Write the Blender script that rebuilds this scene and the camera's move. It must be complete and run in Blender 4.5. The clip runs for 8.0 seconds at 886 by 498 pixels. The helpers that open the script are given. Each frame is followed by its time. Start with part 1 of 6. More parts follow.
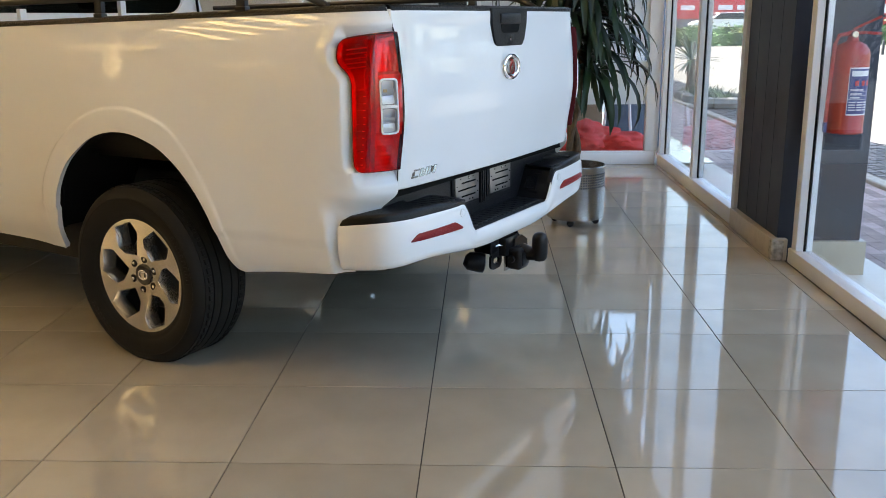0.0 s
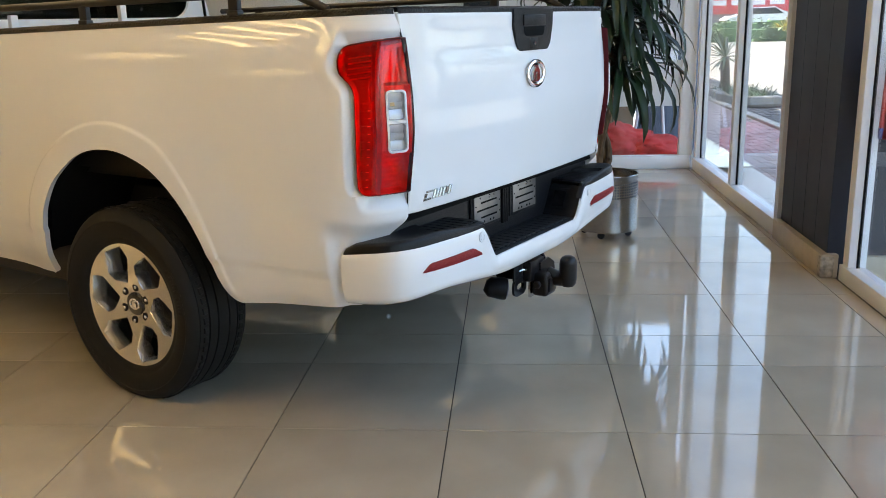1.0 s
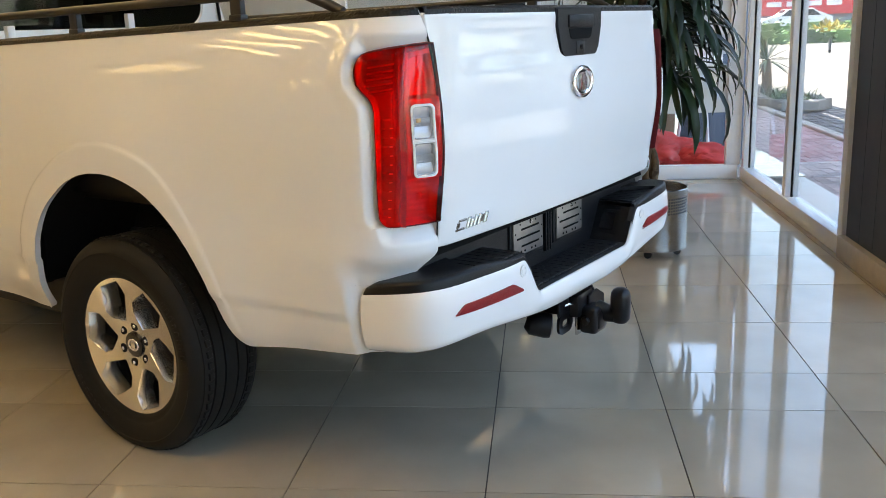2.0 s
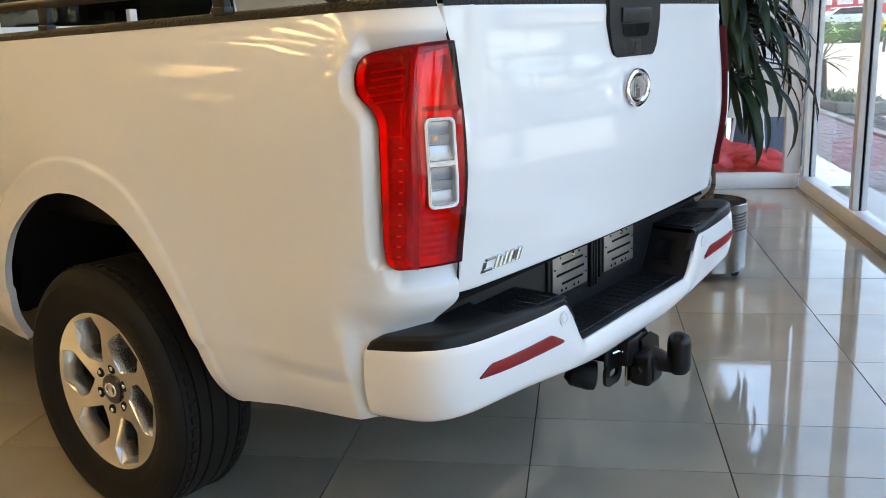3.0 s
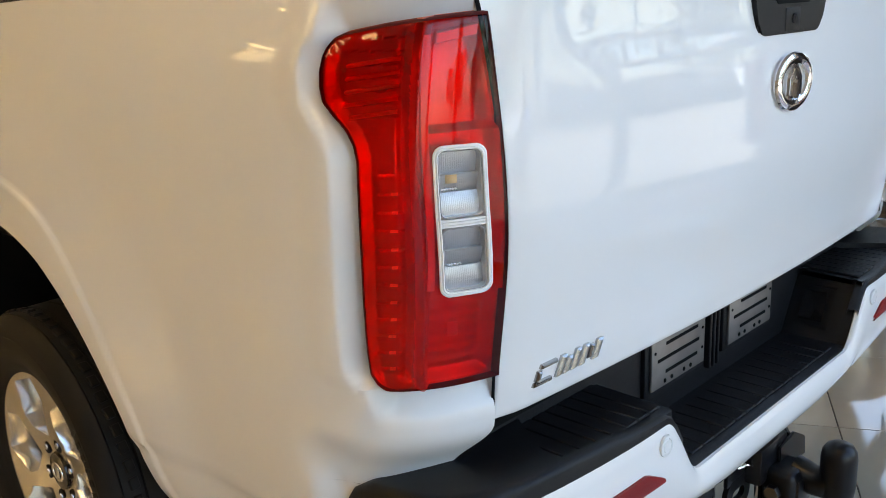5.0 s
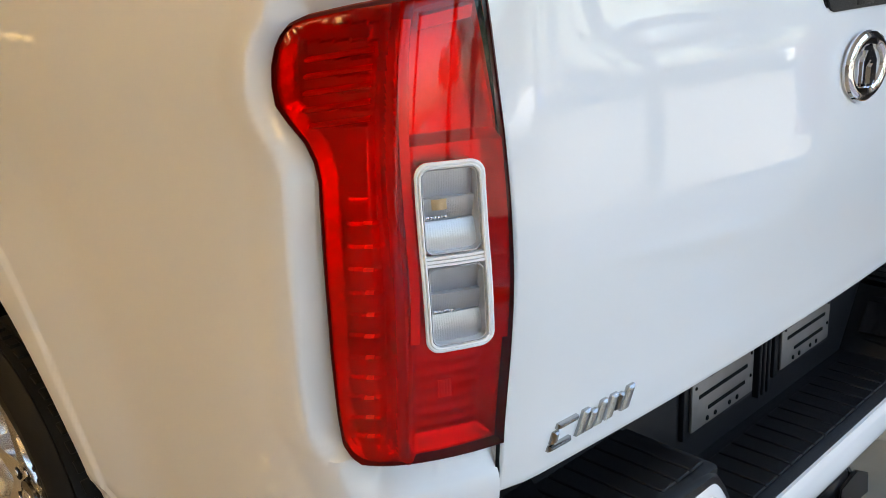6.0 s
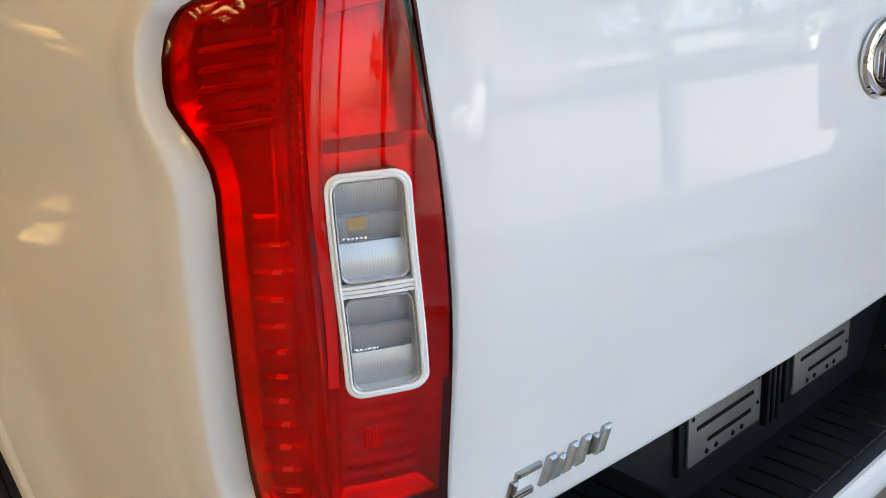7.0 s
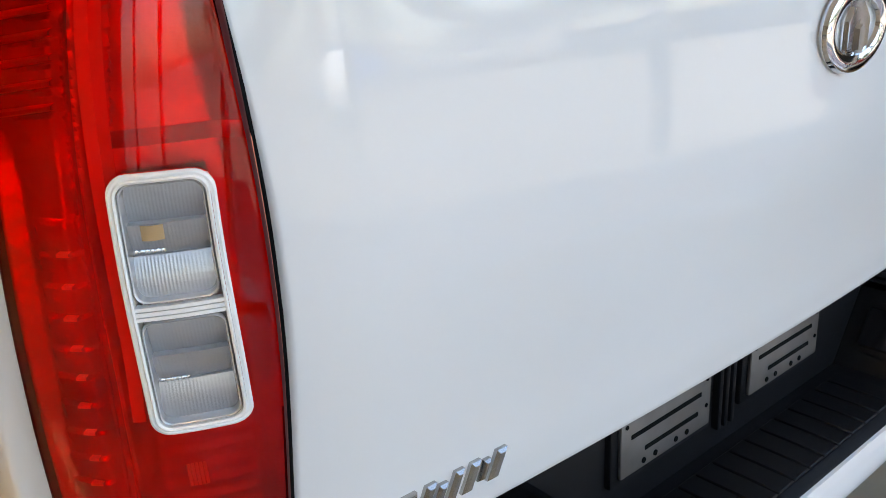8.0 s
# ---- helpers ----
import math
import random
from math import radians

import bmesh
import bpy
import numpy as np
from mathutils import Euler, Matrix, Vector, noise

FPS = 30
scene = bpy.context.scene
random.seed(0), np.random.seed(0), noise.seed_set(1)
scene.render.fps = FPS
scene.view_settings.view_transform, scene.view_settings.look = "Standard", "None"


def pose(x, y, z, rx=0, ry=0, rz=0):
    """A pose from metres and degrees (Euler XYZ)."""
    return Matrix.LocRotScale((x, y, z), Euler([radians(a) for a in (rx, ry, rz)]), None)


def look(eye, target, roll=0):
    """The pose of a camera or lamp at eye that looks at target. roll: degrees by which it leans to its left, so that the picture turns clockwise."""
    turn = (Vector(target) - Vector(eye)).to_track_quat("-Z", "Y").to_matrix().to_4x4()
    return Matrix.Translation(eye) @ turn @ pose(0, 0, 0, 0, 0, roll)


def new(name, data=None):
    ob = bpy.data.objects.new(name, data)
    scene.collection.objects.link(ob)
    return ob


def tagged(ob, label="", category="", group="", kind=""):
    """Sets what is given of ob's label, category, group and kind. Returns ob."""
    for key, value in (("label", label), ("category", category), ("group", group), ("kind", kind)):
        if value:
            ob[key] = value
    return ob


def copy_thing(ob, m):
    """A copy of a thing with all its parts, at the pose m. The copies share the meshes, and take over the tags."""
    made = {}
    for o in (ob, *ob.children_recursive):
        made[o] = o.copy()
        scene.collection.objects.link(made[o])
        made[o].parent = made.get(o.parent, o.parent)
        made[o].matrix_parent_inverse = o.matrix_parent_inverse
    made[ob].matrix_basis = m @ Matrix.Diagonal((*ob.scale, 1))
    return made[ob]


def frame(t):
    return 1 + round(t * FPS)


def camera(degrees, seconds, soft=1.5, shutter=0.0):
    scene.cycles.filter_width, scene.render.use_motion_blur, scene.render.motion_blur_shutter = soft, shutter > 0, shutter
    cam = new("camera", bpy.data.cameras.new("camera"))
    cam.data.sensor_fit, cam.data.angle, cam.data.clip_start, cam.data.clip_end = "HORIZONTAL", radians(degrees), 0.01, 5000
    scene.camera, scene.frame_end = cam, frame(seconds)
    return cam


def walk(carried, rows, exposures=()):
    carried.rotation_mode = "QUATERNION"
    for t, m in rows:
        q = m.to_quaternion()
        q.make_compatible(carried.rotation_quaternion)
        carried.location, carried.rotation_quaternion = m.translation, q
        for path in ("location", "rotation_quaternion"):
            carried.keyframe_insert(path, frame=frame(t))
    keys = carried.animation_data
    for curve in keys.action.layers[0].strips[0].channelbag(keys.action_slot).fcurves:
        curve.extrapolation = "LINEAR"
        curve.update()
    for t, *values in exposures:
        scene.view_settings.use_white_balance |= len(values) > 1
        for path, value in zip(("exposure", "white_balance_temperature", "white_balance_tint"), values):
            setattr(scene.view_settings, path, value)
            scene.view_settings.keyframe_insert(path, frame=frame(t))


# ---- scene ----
import functools

# ---- camera ----
cam = camera(52.8, 8.0, soft=0.7)
PATH = [
    (0, (2.837, -3.232, 1.333), (1.845, -1.568, 0.838), -0.6),
    (0.5, (2.776, -3.080, 1.340), (1.758, -1.433, 0.841), -1.0),
    (1, (2.696, -2.914, 1.347), (1.649, -1.285, 0.850), -1.3),
    (1.5, (2.584, -2.756, 1.340), (1.510, -1.141, 0.850), -1.6),
    (2, (2.478, -2.589, 1.333), (1.369, -0.995, 0.853), -2.2),
    (3.5, (2.151, -2.005, 1.322), (0.933, -0.495, 0.837), -2.2),
    (4, (2.064, -1.834, 1.321), (0.800, -0.364, 0.831), -2.5),
    (4.5, (1.974, -1.674, 1.314), (0.655, -0.256, 0.814), -2.5),
    (6, (1.744, -1.338, 1.315), (0.358, -0.024, 0.723), -3.1),
    (6.5, (1.729, -1.261, 1.297), (0.302, 0.017, 0.722), -3.7),
    (7, (1.704, -1.183, 1.295), (0.275, 0.080, 0.694), -3.5),
    (7.5, (1.692, -1.103, 1.304), (0.284, 0.159, 0.653), -2.5),
    (8, (1.702, -1.004, 1.291), (0.265, 0.201, 0.597), -3.1),
]
walk(cam, [(t, look(e, g, r)) for t, e, g, r in PATH], exposures=[(0, 2.54, 6600, 12), (2, 2.72, 6700, 12), (4.5, 2.57, 6900, 13), (6.5, 2.52, 7250, 15), (8, 2.46, 7350, 16)])

# the showroom is turned against the truck; room axes: X towards the shop front, Y along it
TURN = 28.2
ROOM = pose(0, 0, 0, 0, 0, TURN)

# ---- world and sun ----
world = bpy.data.worlds.new("world")
scene.world = world
world.use_nodes = True
wn = world.node_tree.nodes
sky = wn.new("ShaderNodeTexSky")
sky.sky_type = "NISHITA"
sky.sun_disc = False
SUN_EL, SUN_AZ = 56, -25          # azimuth of the light's travel, from +x in the world
sky.sun_elevation = radians(SUN_EL)
sky.sun_rotation = radians(90 - (SUN_AZ + 180 + TURN) % 360)
sky.air_density, sky.dust_density = 1.2, 2.0
world.node_tree.links.new(sky.outputs[0], wn["Background"].inputs[0])
wn["Background"].inputs[1].default_value = 0.15
sun = bpy.data.lights.new("sun", "SUN")
sun.energy, sun.angle, sun.color = 5.0, radians(0.53), (1.0, 0.95, 0.87)
sun_ob = new("sun", sun)
_az = radians(SUN_AZ + TURN)
sun_ob.matrix_world = look((0, 0, 30), (math.cos(_az) * 30 / math.tan(radians(SUN_EL)), math.sin(_az) * 30 / math.tan(radians(SUN_EL)), 0))


# ---- material helpers ----
def mat(name, color, rough=0.5, metal=0.0, vary=0.08, scale=8.0, bump=0.0, bump_scale=60.0, coat=0.0, spec=0.5,
        emit=None, strength=0.0, vary2=0.0, scale2=0.7, rough_vary=0.0, per_object=0.0, per_island=0.0):
    m = bpy.data.materials.new(name)
    m.use_nodes = True
    n, l = m.node_tree.nodes, m.node_tree.links
    p = n["Principled BSDF"]
    p.inputs["Roughness"].default_value = rough
    p.inputs["Metallic"].default_value = metal
    p.inputs["Coat Weight"].default_value = coat
    p.inputs["Coat Roughness"].default_value = 0.004
    p.inputs["Specular IOR Level"].default_value = spec
    tc = n.new("ShaderNodeTexCoord")

    def tex(s, detail=4.0):
        t = n.new("ShaderNodeTexNoise")
        t.inputs["Scale"].default_value, t.inputs["Detail"].default_value = s, detail
        l.new(tc.outputs["Object"], t.inputs["Vector"])
        return t.outputs["Fac"]

    def scaled(fac, amount, col):
        mr = n.new("ShaderNodeMapRange")
        mr.inputs[1].default_value, mr.inputs[2].default_value = 0.3, 0.7
        mr.inputs[3].default_value, mr.inputs[4].default_value = 1 - amount, 1 + amount
        l.new(fac, mr.inputs[0])
        mx = n.new("ShaderNodeMix")
        mx.data_type, mx.blend_type = "RGBA", "MULTIPLY"
        mx.inputs[0].default_value = 1.0
        l.new(col, mx.inputs[6])
        l.new(mr.outputs[0], mx.inputs[7])
        return mx.outputs[2]
    rgb = n.new("ShaderNodeRGB")
    rgb.outputs[0].default_value = (*color, 1)
    col = rgb.outputs[0]
    if vary:
        col = scaled(tex(scale), vary, col)
    if vary2:
        col = scaled(tex(scale2, 2.0), vary2, col)
    if per_object:
        oi = n.new("ShaderNodeObjectInfo")
        col = scaled(oi.outputs["Random"], per_object, col)
    if per_island:
        ge = n.new("ShaderNodeNewGeometry")
        col = scaled(ge.outputs["Random Per Island"], per_island, col)
    l.new(col, p.inputs["Base Color"])
    if rough_vary:
        mr = n.new("ShaderNodeMapRange")
        mr.inputs[1].default_value, mr.inputs[2].default_value = 0.3, 0.7
        mr.inputs[3].default_value, mr.inputs[4].default_value = max(rough - rough_vary, 0), rough + rough_vary
        l.new(tex(scale * 0.6), mr.inputs[0])
        l.new(mr.outputs[0], p.inputs["Roughness"])
    if bump:
        b = n.new("ShaderNodeBump")
        b.inputs["Strength"].default_value, b.inputs["Distance"].default_value = bump, 0.002
        l.new(tex(bump_scale, 6.0), b.inputs["Height"])
        l.new(b.outputs[0], p.inputs["Normal"])
    if emit:
        p.inputs["Emission Color"].default_value, p.inputs["Emission Strength"].default_value = (*emit, 1), strength
    return m


def clear_mat(name, tint, ior=1.45, rough=0.0):
    """A thin clear sheet: light goes straight through with the tint, gloss by Fresnel."""
    m = bpy.data.materials.new(name)
    m.use_nodes = True
    n, l = m.node_tree.nodes, m.node_tree.links
    n.remove(n["Principled BSDF"])
    t, g, f, mix = (n.new("ShaderNode" + k) for k in ("BsdfTransparent", "BsdfGlossy", "LayerWeight", "MixShader"))
    t.inputs[0].default_value = (*tint, 1)
    g.inputs["Roughness"].default_value = rough
    f.inputs[0].default_value = 0.5
    r0 = ((ior - 1) / (ior + 1)) ** 2
    pw, ma = n.new("ShaderNodeMath"), n.new("ShaderNodeMath")
    pw.operation, ma.operation = "POWER", "MULTIPLY_ADD"
    pw.inputs[1].default_value = 5.0
    ma.inputs[1].default_value, ma.inputs[2].default_value = 1 - r0, r0
    l.new(f.outputs["Facing"], pw.inputs[0])
    l.new(pw.outputs[0], ma.inputs[0])
    l.new(ma.outputs[0], mix.inputs[0])
    l.new(t.outputs[0], mix.inputs[1])
    l.new(g.outputs[0], mix.inputs[2])
    l.new(mix.outputs[0], n["Material Output"].inputs[0])
    return m


M = {}
M["paint"] = mat("white_car_paint", (0.80, 0.80, 0.79), 0.5, vary=0.01, scale=3, coat=1.0, spec=0.0)
M["tile"] = mat("porcelain_tile", (0.40, 0.353, 0.272), 0.05, vary=0.05, scale=5, vary2=0.08, scale2=1.3, rough_vary=0.015, per_object=0.05, spec=1.0)
M["grout"] = mat("dark_grout", (0.045, 0.038, 0.03), 0.9, vary=0.2, scale=30, bump=0.4)
M["plaster"] = mat("white_plaster", (0.76, 0.75, 0.72), 0.8, vary=0.03, vary2=0.05, bump=0.15, bump_scale=120)
M["warm_wall"] = mat("tan_plaster", (0.36, 0.30, 0.23), 0.8, vary=0.03, vary2=0.08, bump=0.15, bump_scale=120)
M["ceiling"] = mat("ceiling_board", (0.72, 0.70, 0.66), 0.9, vary=0.03, vary2=0.04)
M["alu"] = mat("white_aluminium", (0.74, 0.75, 0.76), 0.35, vary=0.02, vary2=0.05, bump=0.03)
M["column"] = mat("grey_cladding", (0.036, 0.043, 0.060), 0.5, spec=0.3, vary=0.08, scale=4, vary2=0.12, rough_vary=0.08)
M["skirt"] = mat("beige_skirting", (0.44, 0.38, 0.29), 0.3, vary=0.10, scale=12, vary2=0.1, bump=0.2, bump_scale=40)
M["chip"] = mat("chipped_stone", (0.36, 0.33, 0.28), 0.9, vary=0.45, scale=40, bump=1.0, bump_scale=60)
M["plastic"] = mat("black_plastic", (0.006, 0.0065, 0.008), 0.42, spec=0.28, vary=0.12, scale=30, bump=0.25, bump_scale=900)
M["gloss_black"] = mat("gloss_black", (0.012, 0.012, 0.013), 0.2, vary=0.1, coat=0.5)
# near black: rubber, dark hollow parts, and shade put into gaps by colour
M["gap"] = mat("rubber_and_gap_shade", (0.006, 0.006, 0.006), 0.8, spec=0.1, vary=0.1)
M["liner"] = mat("sprayed_bed_liner", (0.005, 0.005, 0.005), 0.4, spec=0.3, vary=0.5, scale=150)
M["rubber"] = mat("tyre_rubber", (0.006, 0.0058, 0.0056), 0.68, spec=0.3, vary=0.15, scale=14, vary2=0.12, scale2=4, bump=0.15, bump_scale=300)
M["alloy"] = mat("silver_alloy", (0.74, 0.73, 0.71), 0.20, metal=0.95, vary=0.04, scale=10)
M["dark_metal"] = mat("dark_metal", (0.04, 0.04, 0.04), 0.5, metal=0.5, vary=0.2)
M["chrome"] = mat("chrome", (0.86, 0.87, 0.88), 0.05, metal=1.0, vary=0.01)
M["steel"] = mat("brushed_steel", (0.44, 0.43, 0.41), 0.22, metal=1.0, vary=0.08, scale=40)
M["satin_steel"] = mat("plate_steel", (0.27, 0.255, 0.24), 0.40, metal=0.7, vary=0.10, scale=25, vary2=0.1, scale2=8)
M["refl"] = mat("red_reflector", (0.23, 0.008, 0.010), 0.35, spec=0.3, vary=0.06, scale=60, coat=0.0, bump=0.3, bump_scale=700)
M["glass"] = clear_mat("window_glass", (0.95, 0.97, 0.97), 1.45)
M["dark_glass"] = clear_mat("tinted_glass", (0.30, 0.34, 0.33), 1.5)


# ---- mesh helpers ----
def part(name, bm, material, parent=None, label="", smooth=True, m=None):
    """Links a bmesh as one mesh object, under a thing or a part."""
    me = bpy.data.meshes.new(name)
    bmesh.ops.recalc_face_normals(bm, faces=bm.faces)
    bm.to_mesh(me)
    bm.free()
    for mt in (material if isinstance(material, (list, tuple)) else (material,)):
        me.materials.append(mt)
    if smooth:
        for p in me.polygons:
            p.use_smooth = True
        me.set_sharp_from_angle(angle=radians(38))
    ob = new(name, me)
    if m is not None:
        ob.matrix_world = m
    if parent is not None:
        ob.parent = parent
    if label:
        ob["label"] = label
    return ob


def thing(name, label, category, m=Matrix(), group="", kind=""):
    ob = new(name)
    ob.empty_display_size = 0.1
    ob.matrix_world = m
    return tagged(ob, label, category, group, kind)


def box(bm, x0, x1, y0, y1, z0, z1, bevel=0.0, seg=2, mi=0):
    vs = [bm.verts.new((x, y, z)) for x in (x0, x1) for y in (y0, y1) for z in (z0, z1)]
    fs = [bm.faces.new([vs[i] for i in q]) for q in ((0, 1, 3, 2), (4, 6, 7, 5), (0, 4, 5, 1), (2, 3, 7, 6), (0, 2, 6, 4), (1, 5, 7, 3))]
    for f in fs:
        f.material_index = mi
    if bevel:
        es = list({e for f in fs for e in f.edges})
        bmesh.ops.bevel(bm, geom=es, offset=bevel, segments=seg, affect="EDGES", profile=0.5)
    return bm


def boxm(*a, **k):
    return box(bmesh.new(), *a, **k)


def grid(bm, pts, mi=0, close_u=False, close_v=False):
    """Quads over a table of points."""
    rows = [[bm.verts.new(p) for p in r] for r in pts]
    R, C = len(rows), len(rows[0])
    for i in range(R if close_u else R - 1):
        for j in range(C if close_v else C - 1):
            try:
                f = bm.faces.new((rows[i][j], rows[(i + 1) % R][j], rows[(i + 1) % R][(j + 1) % C], rows[i][(j + 1) % C]))
                f.material_index = mi
            except ValueError:
                pass
    return rows


def tube(bm, pts, r, seg=10, mi=0, caps=True):
    """A round tube along a line of points; r a number or one for each point."""
    pts = [Vector(p) for p in pts]
    rs = r if isinstance(r, (list, tuple)) else [r] * len(pts)
    up = Vector((0.123, 0.217, 0.97)).normalized()
    rows = []
    for i, p in enumerate(pts):
        d = (pts[min(i + 1, len(pts) - 1)] - pts[max(i - 1, 0)]).normalized()
        a = d.cross(up)
        if a.length < 0.05:
            a = d.cross(Vector((1, 0, 0)))
        a.normalize()
        b = d.cross(a)
        rows.append([p + rs[i] * (math.cos(k * math.tau / seg) * a + math.sin(k * math.tau / seg) * b) for k in range(seg)])
    vr = grid(bm, rows, mi, close_v=True)
    if caps:
        for r_ in (vr[0], vr[-1]):
            f = bm.faces.new(r_)
            f.material_index = mi
    return bm


def lathe(bm, prof, seg=48, axis="z", mi=0, center=(0, 0, 0)):
    """Turns a profile of (radius, height) about an axis."""
    rows = []
    for k in range(seg):
        c, s = math.cos(k * math.tau / seg), math.sin(k * math.tau / seg)
        row = []
        for r, h in prof:
            p = {"z": (r * c, r * s, h), "y": (r * c, h, r * s), "x": (h, r * c, r * s)}[axis]
            row.append(tuple(p[i] + center[i] for i in range(3)))
        rows.append(row)
    grid(bm, rows, mi, close_u=True)
    bmesh.ops.remove_doubles(bm, verts=bm.verts, dist=1e-6)
    return bm


def prism(bm, outline, axis, lo, hi, mi=0, bevel=0.0, seg=2):
    """Extrudes an outline of (a, b) along an axis from lo to hi."""
    def at(a, b, h):
        return {"x": (h, a, b), "y": (a, h, b), "z": (a, b, h)}[axis]
    v0 = [bm.verts.new(at(a, b, lo)) for a, b in outline]
    v1 = [bm.verts.new(at(a, b, hi)) for a, b in outline]
    n = len(outline)
    fs = [bm.faces.new(v0), bm.faces.new(list(reversed(v1)))]
    fs += [bm.faces.new((v0[i], v1[i], v1[(i + 1) % n], v0[(i + 1) % n])) for i in range(n)]
    for f in fs:
        f.material_index = mi
    if bevel:
        es = [e for f in fs[:2] for e in f.edges]
        bmesh.ops.bevel(bm, geom=es, offset=bevel, segments=seg, affect="EDGES")
    return bm


def lerp_table(table, x):
    """Smooth reading of a table of (x, y) rows."""
    xs = [p[0] for p in table]
    ys = [p[1] for p in table]
    return float(np.interp(x, xs, ys))


def smooth(a, b, x):
    t = min(max((x - a) / (b - a), 0.0), 1.0)
    return t * t * (3 - 2 * t)


def rounded(w, h, r, n=5):
    """Outline of a rounded rectangle about the origin."""
    out = []
    for cx, cy, a0 in ((w / 2 - r, h / 2 - r, 0), (-w / 2 + r, h / 2 - r, 90), (-w / 2 + r, -h / 2 + r, 180), (w / 2 - r, -h / 2 + r, 270)):
        for k in range(n + 1):
            a = radians(a0 + 90 * k / n)
            out.append((cx + r * math.cos(a), cy + r * math.sin(a)))
    return out



# ---- the showroom's structure (room axes) ----
FRONT, BACK_P, WEST, SOUTH, CEIL = 2.66, 4.27, -40.0, -9.0, 3.9
floor = tagged(new("floor"), "polished beige porcelain tile floor with thin dark joints", "floor", kind="structure")
floor.matrix_world = ROOM
part("subfloor", boxm(WEST, FRONT + 0.06, SOUTH, 9.0, -0.2, -0.006), M["grout"], floor, smooth=False)

ceiling = part("ceiling", boxm(WEST - 0.2, FRONT + 0.3, SOUTH - 0.2, 9.2, CEIL, CEIL + 0.25), M["ceiling"], m=ROOM, smooth=False)
tagged(ceiling, "plain white showroom ceiling", "ceiling", kind="structure")
for nm, b in (("wall_west", (WEST - 0.2, WEST, SOUTH, 9.0, -0.2, CEIL)), ("wall_south", (WEST - 0.2, FRONT + 0.06, SOUTH - 0.2, SOUTH, -0.2, CEIL)),
              ("wall_north", (WEST - 0.2, FRONT + 0.06, 9.0, 9.2, -0.2, CEIL))):
    tagged(part(nm, boxm(*b), M["plaster"] if nm == "wall_north" else M["warm_wall"], m=ROOM, smooth=False), "plain plastered showroom wall", "wall", kind="structure")

tagged(part("wall_next_door", boxm(-8.0, FRONT + 0.02, 9.22, 30, -0.2, CEIL), M["plaster"], m=ROOM, smooth=False), "plain plastered wall of the shop next door", "wall", kind="structure")

# shop front: frames with glass, cut by the grey column
Y_COL0, Y_COL1 = 0.76, 1.64


def glazed(name, y0, y1, posts, label, x0=FRONT - 0.03, depth=0.09, h=CEIL, sill=0.105, wide=0.075):
    w = tagged(new(name), label, "window", kind="structure")
    w.matrix_world = ROOM
    part("window_sill", boxm(x0 - 0.012, x0 + depth, y0, y1, 0, sill, bevel=0.004), M["alu"], w)
    part("window_frame", boxm(x0, x0 + depth, y0, y1, h - 0.12, h, bevel=0.004), M["alu"], w)
    for p in posts:
        part("mullion", boxm(x0, x0 + depth, p - wide / 2, p + wide / 2, sill, h - 0.12, bevel=0.004), M["alu"], w)
        part("gasket", boxm(x0 + 0.040, x0 + 0.056, p - wide / 2 - 0.004, p + wide / 2 + 0.004, sill, h - 0.12), M["gap"], w, smooth=False)
    for a, b in zip(posts[:-1], posts[1:]):
        g = part("pane", boxm(x0 + 0.045, x0 + 0.051, a + wide / 2 + 0.006, b - wide / 2 - 0.006, sill, h - 0.12), M["glass"], w, smooth=False)
        g.visible_shadow = False
    return w


glazed("window_1", Y_COL1, BACK_P, (1.70, 2.92, 4.23), "white aluminium framed shop window over a low beige sill")
glazed("window_2", -8.95, Y_COL0 - 0.03, (-8.9, -7.0, -5.1, -3.2, -1.3, 0.68), "white aluminium framed glass shop door beside the grey column", x0=FRONT + 0.035, sill=0.085)

col = tagged(new("column"), "dark grey clad column on a chipped beige tiled plinth", "column", kind="structure")
col.matrix_world = ROOM
bm = bmesh.new()
for k in range(4):
    a = Y_COL0 + 0.04 + k * (Y_COL1 - Y_COL0 - 0.06) / 4
    box(bm, 2.64, 3.10, a, a + (Y_COL1 - Y_COL0 - 0.06) / 4 - 0.004, 0.02, CEIL, bevel=0.0015, seg=1)
part("cladding", bm, M["column"], col)
part("core", boxm(2.645, 3.095, Y_COL0 + 0.045, Y_COL1 - 0.02, 0.0, CEIL), M["gap"], col, smooth=False)
part("plinth", boxm(2.60, 2.69, Y_COL0, Y_COL1, 0, 0.125, bevel=0.006), M["skirt"], col)
part("plinth", boxm(2.79, 3.13, Y_COL0 + 0.01, Y_COL1 - 0.02, -0.09, 0.11, bevel=0.006), M["skirt"], col)
part("chipped_corner", boxm(2.597, 2.672, Y_COL0 - 0.004, Y_COL0 + 0.05, 0.0, 0.119, bevel=0.012, seg=3), M["chip"], col)

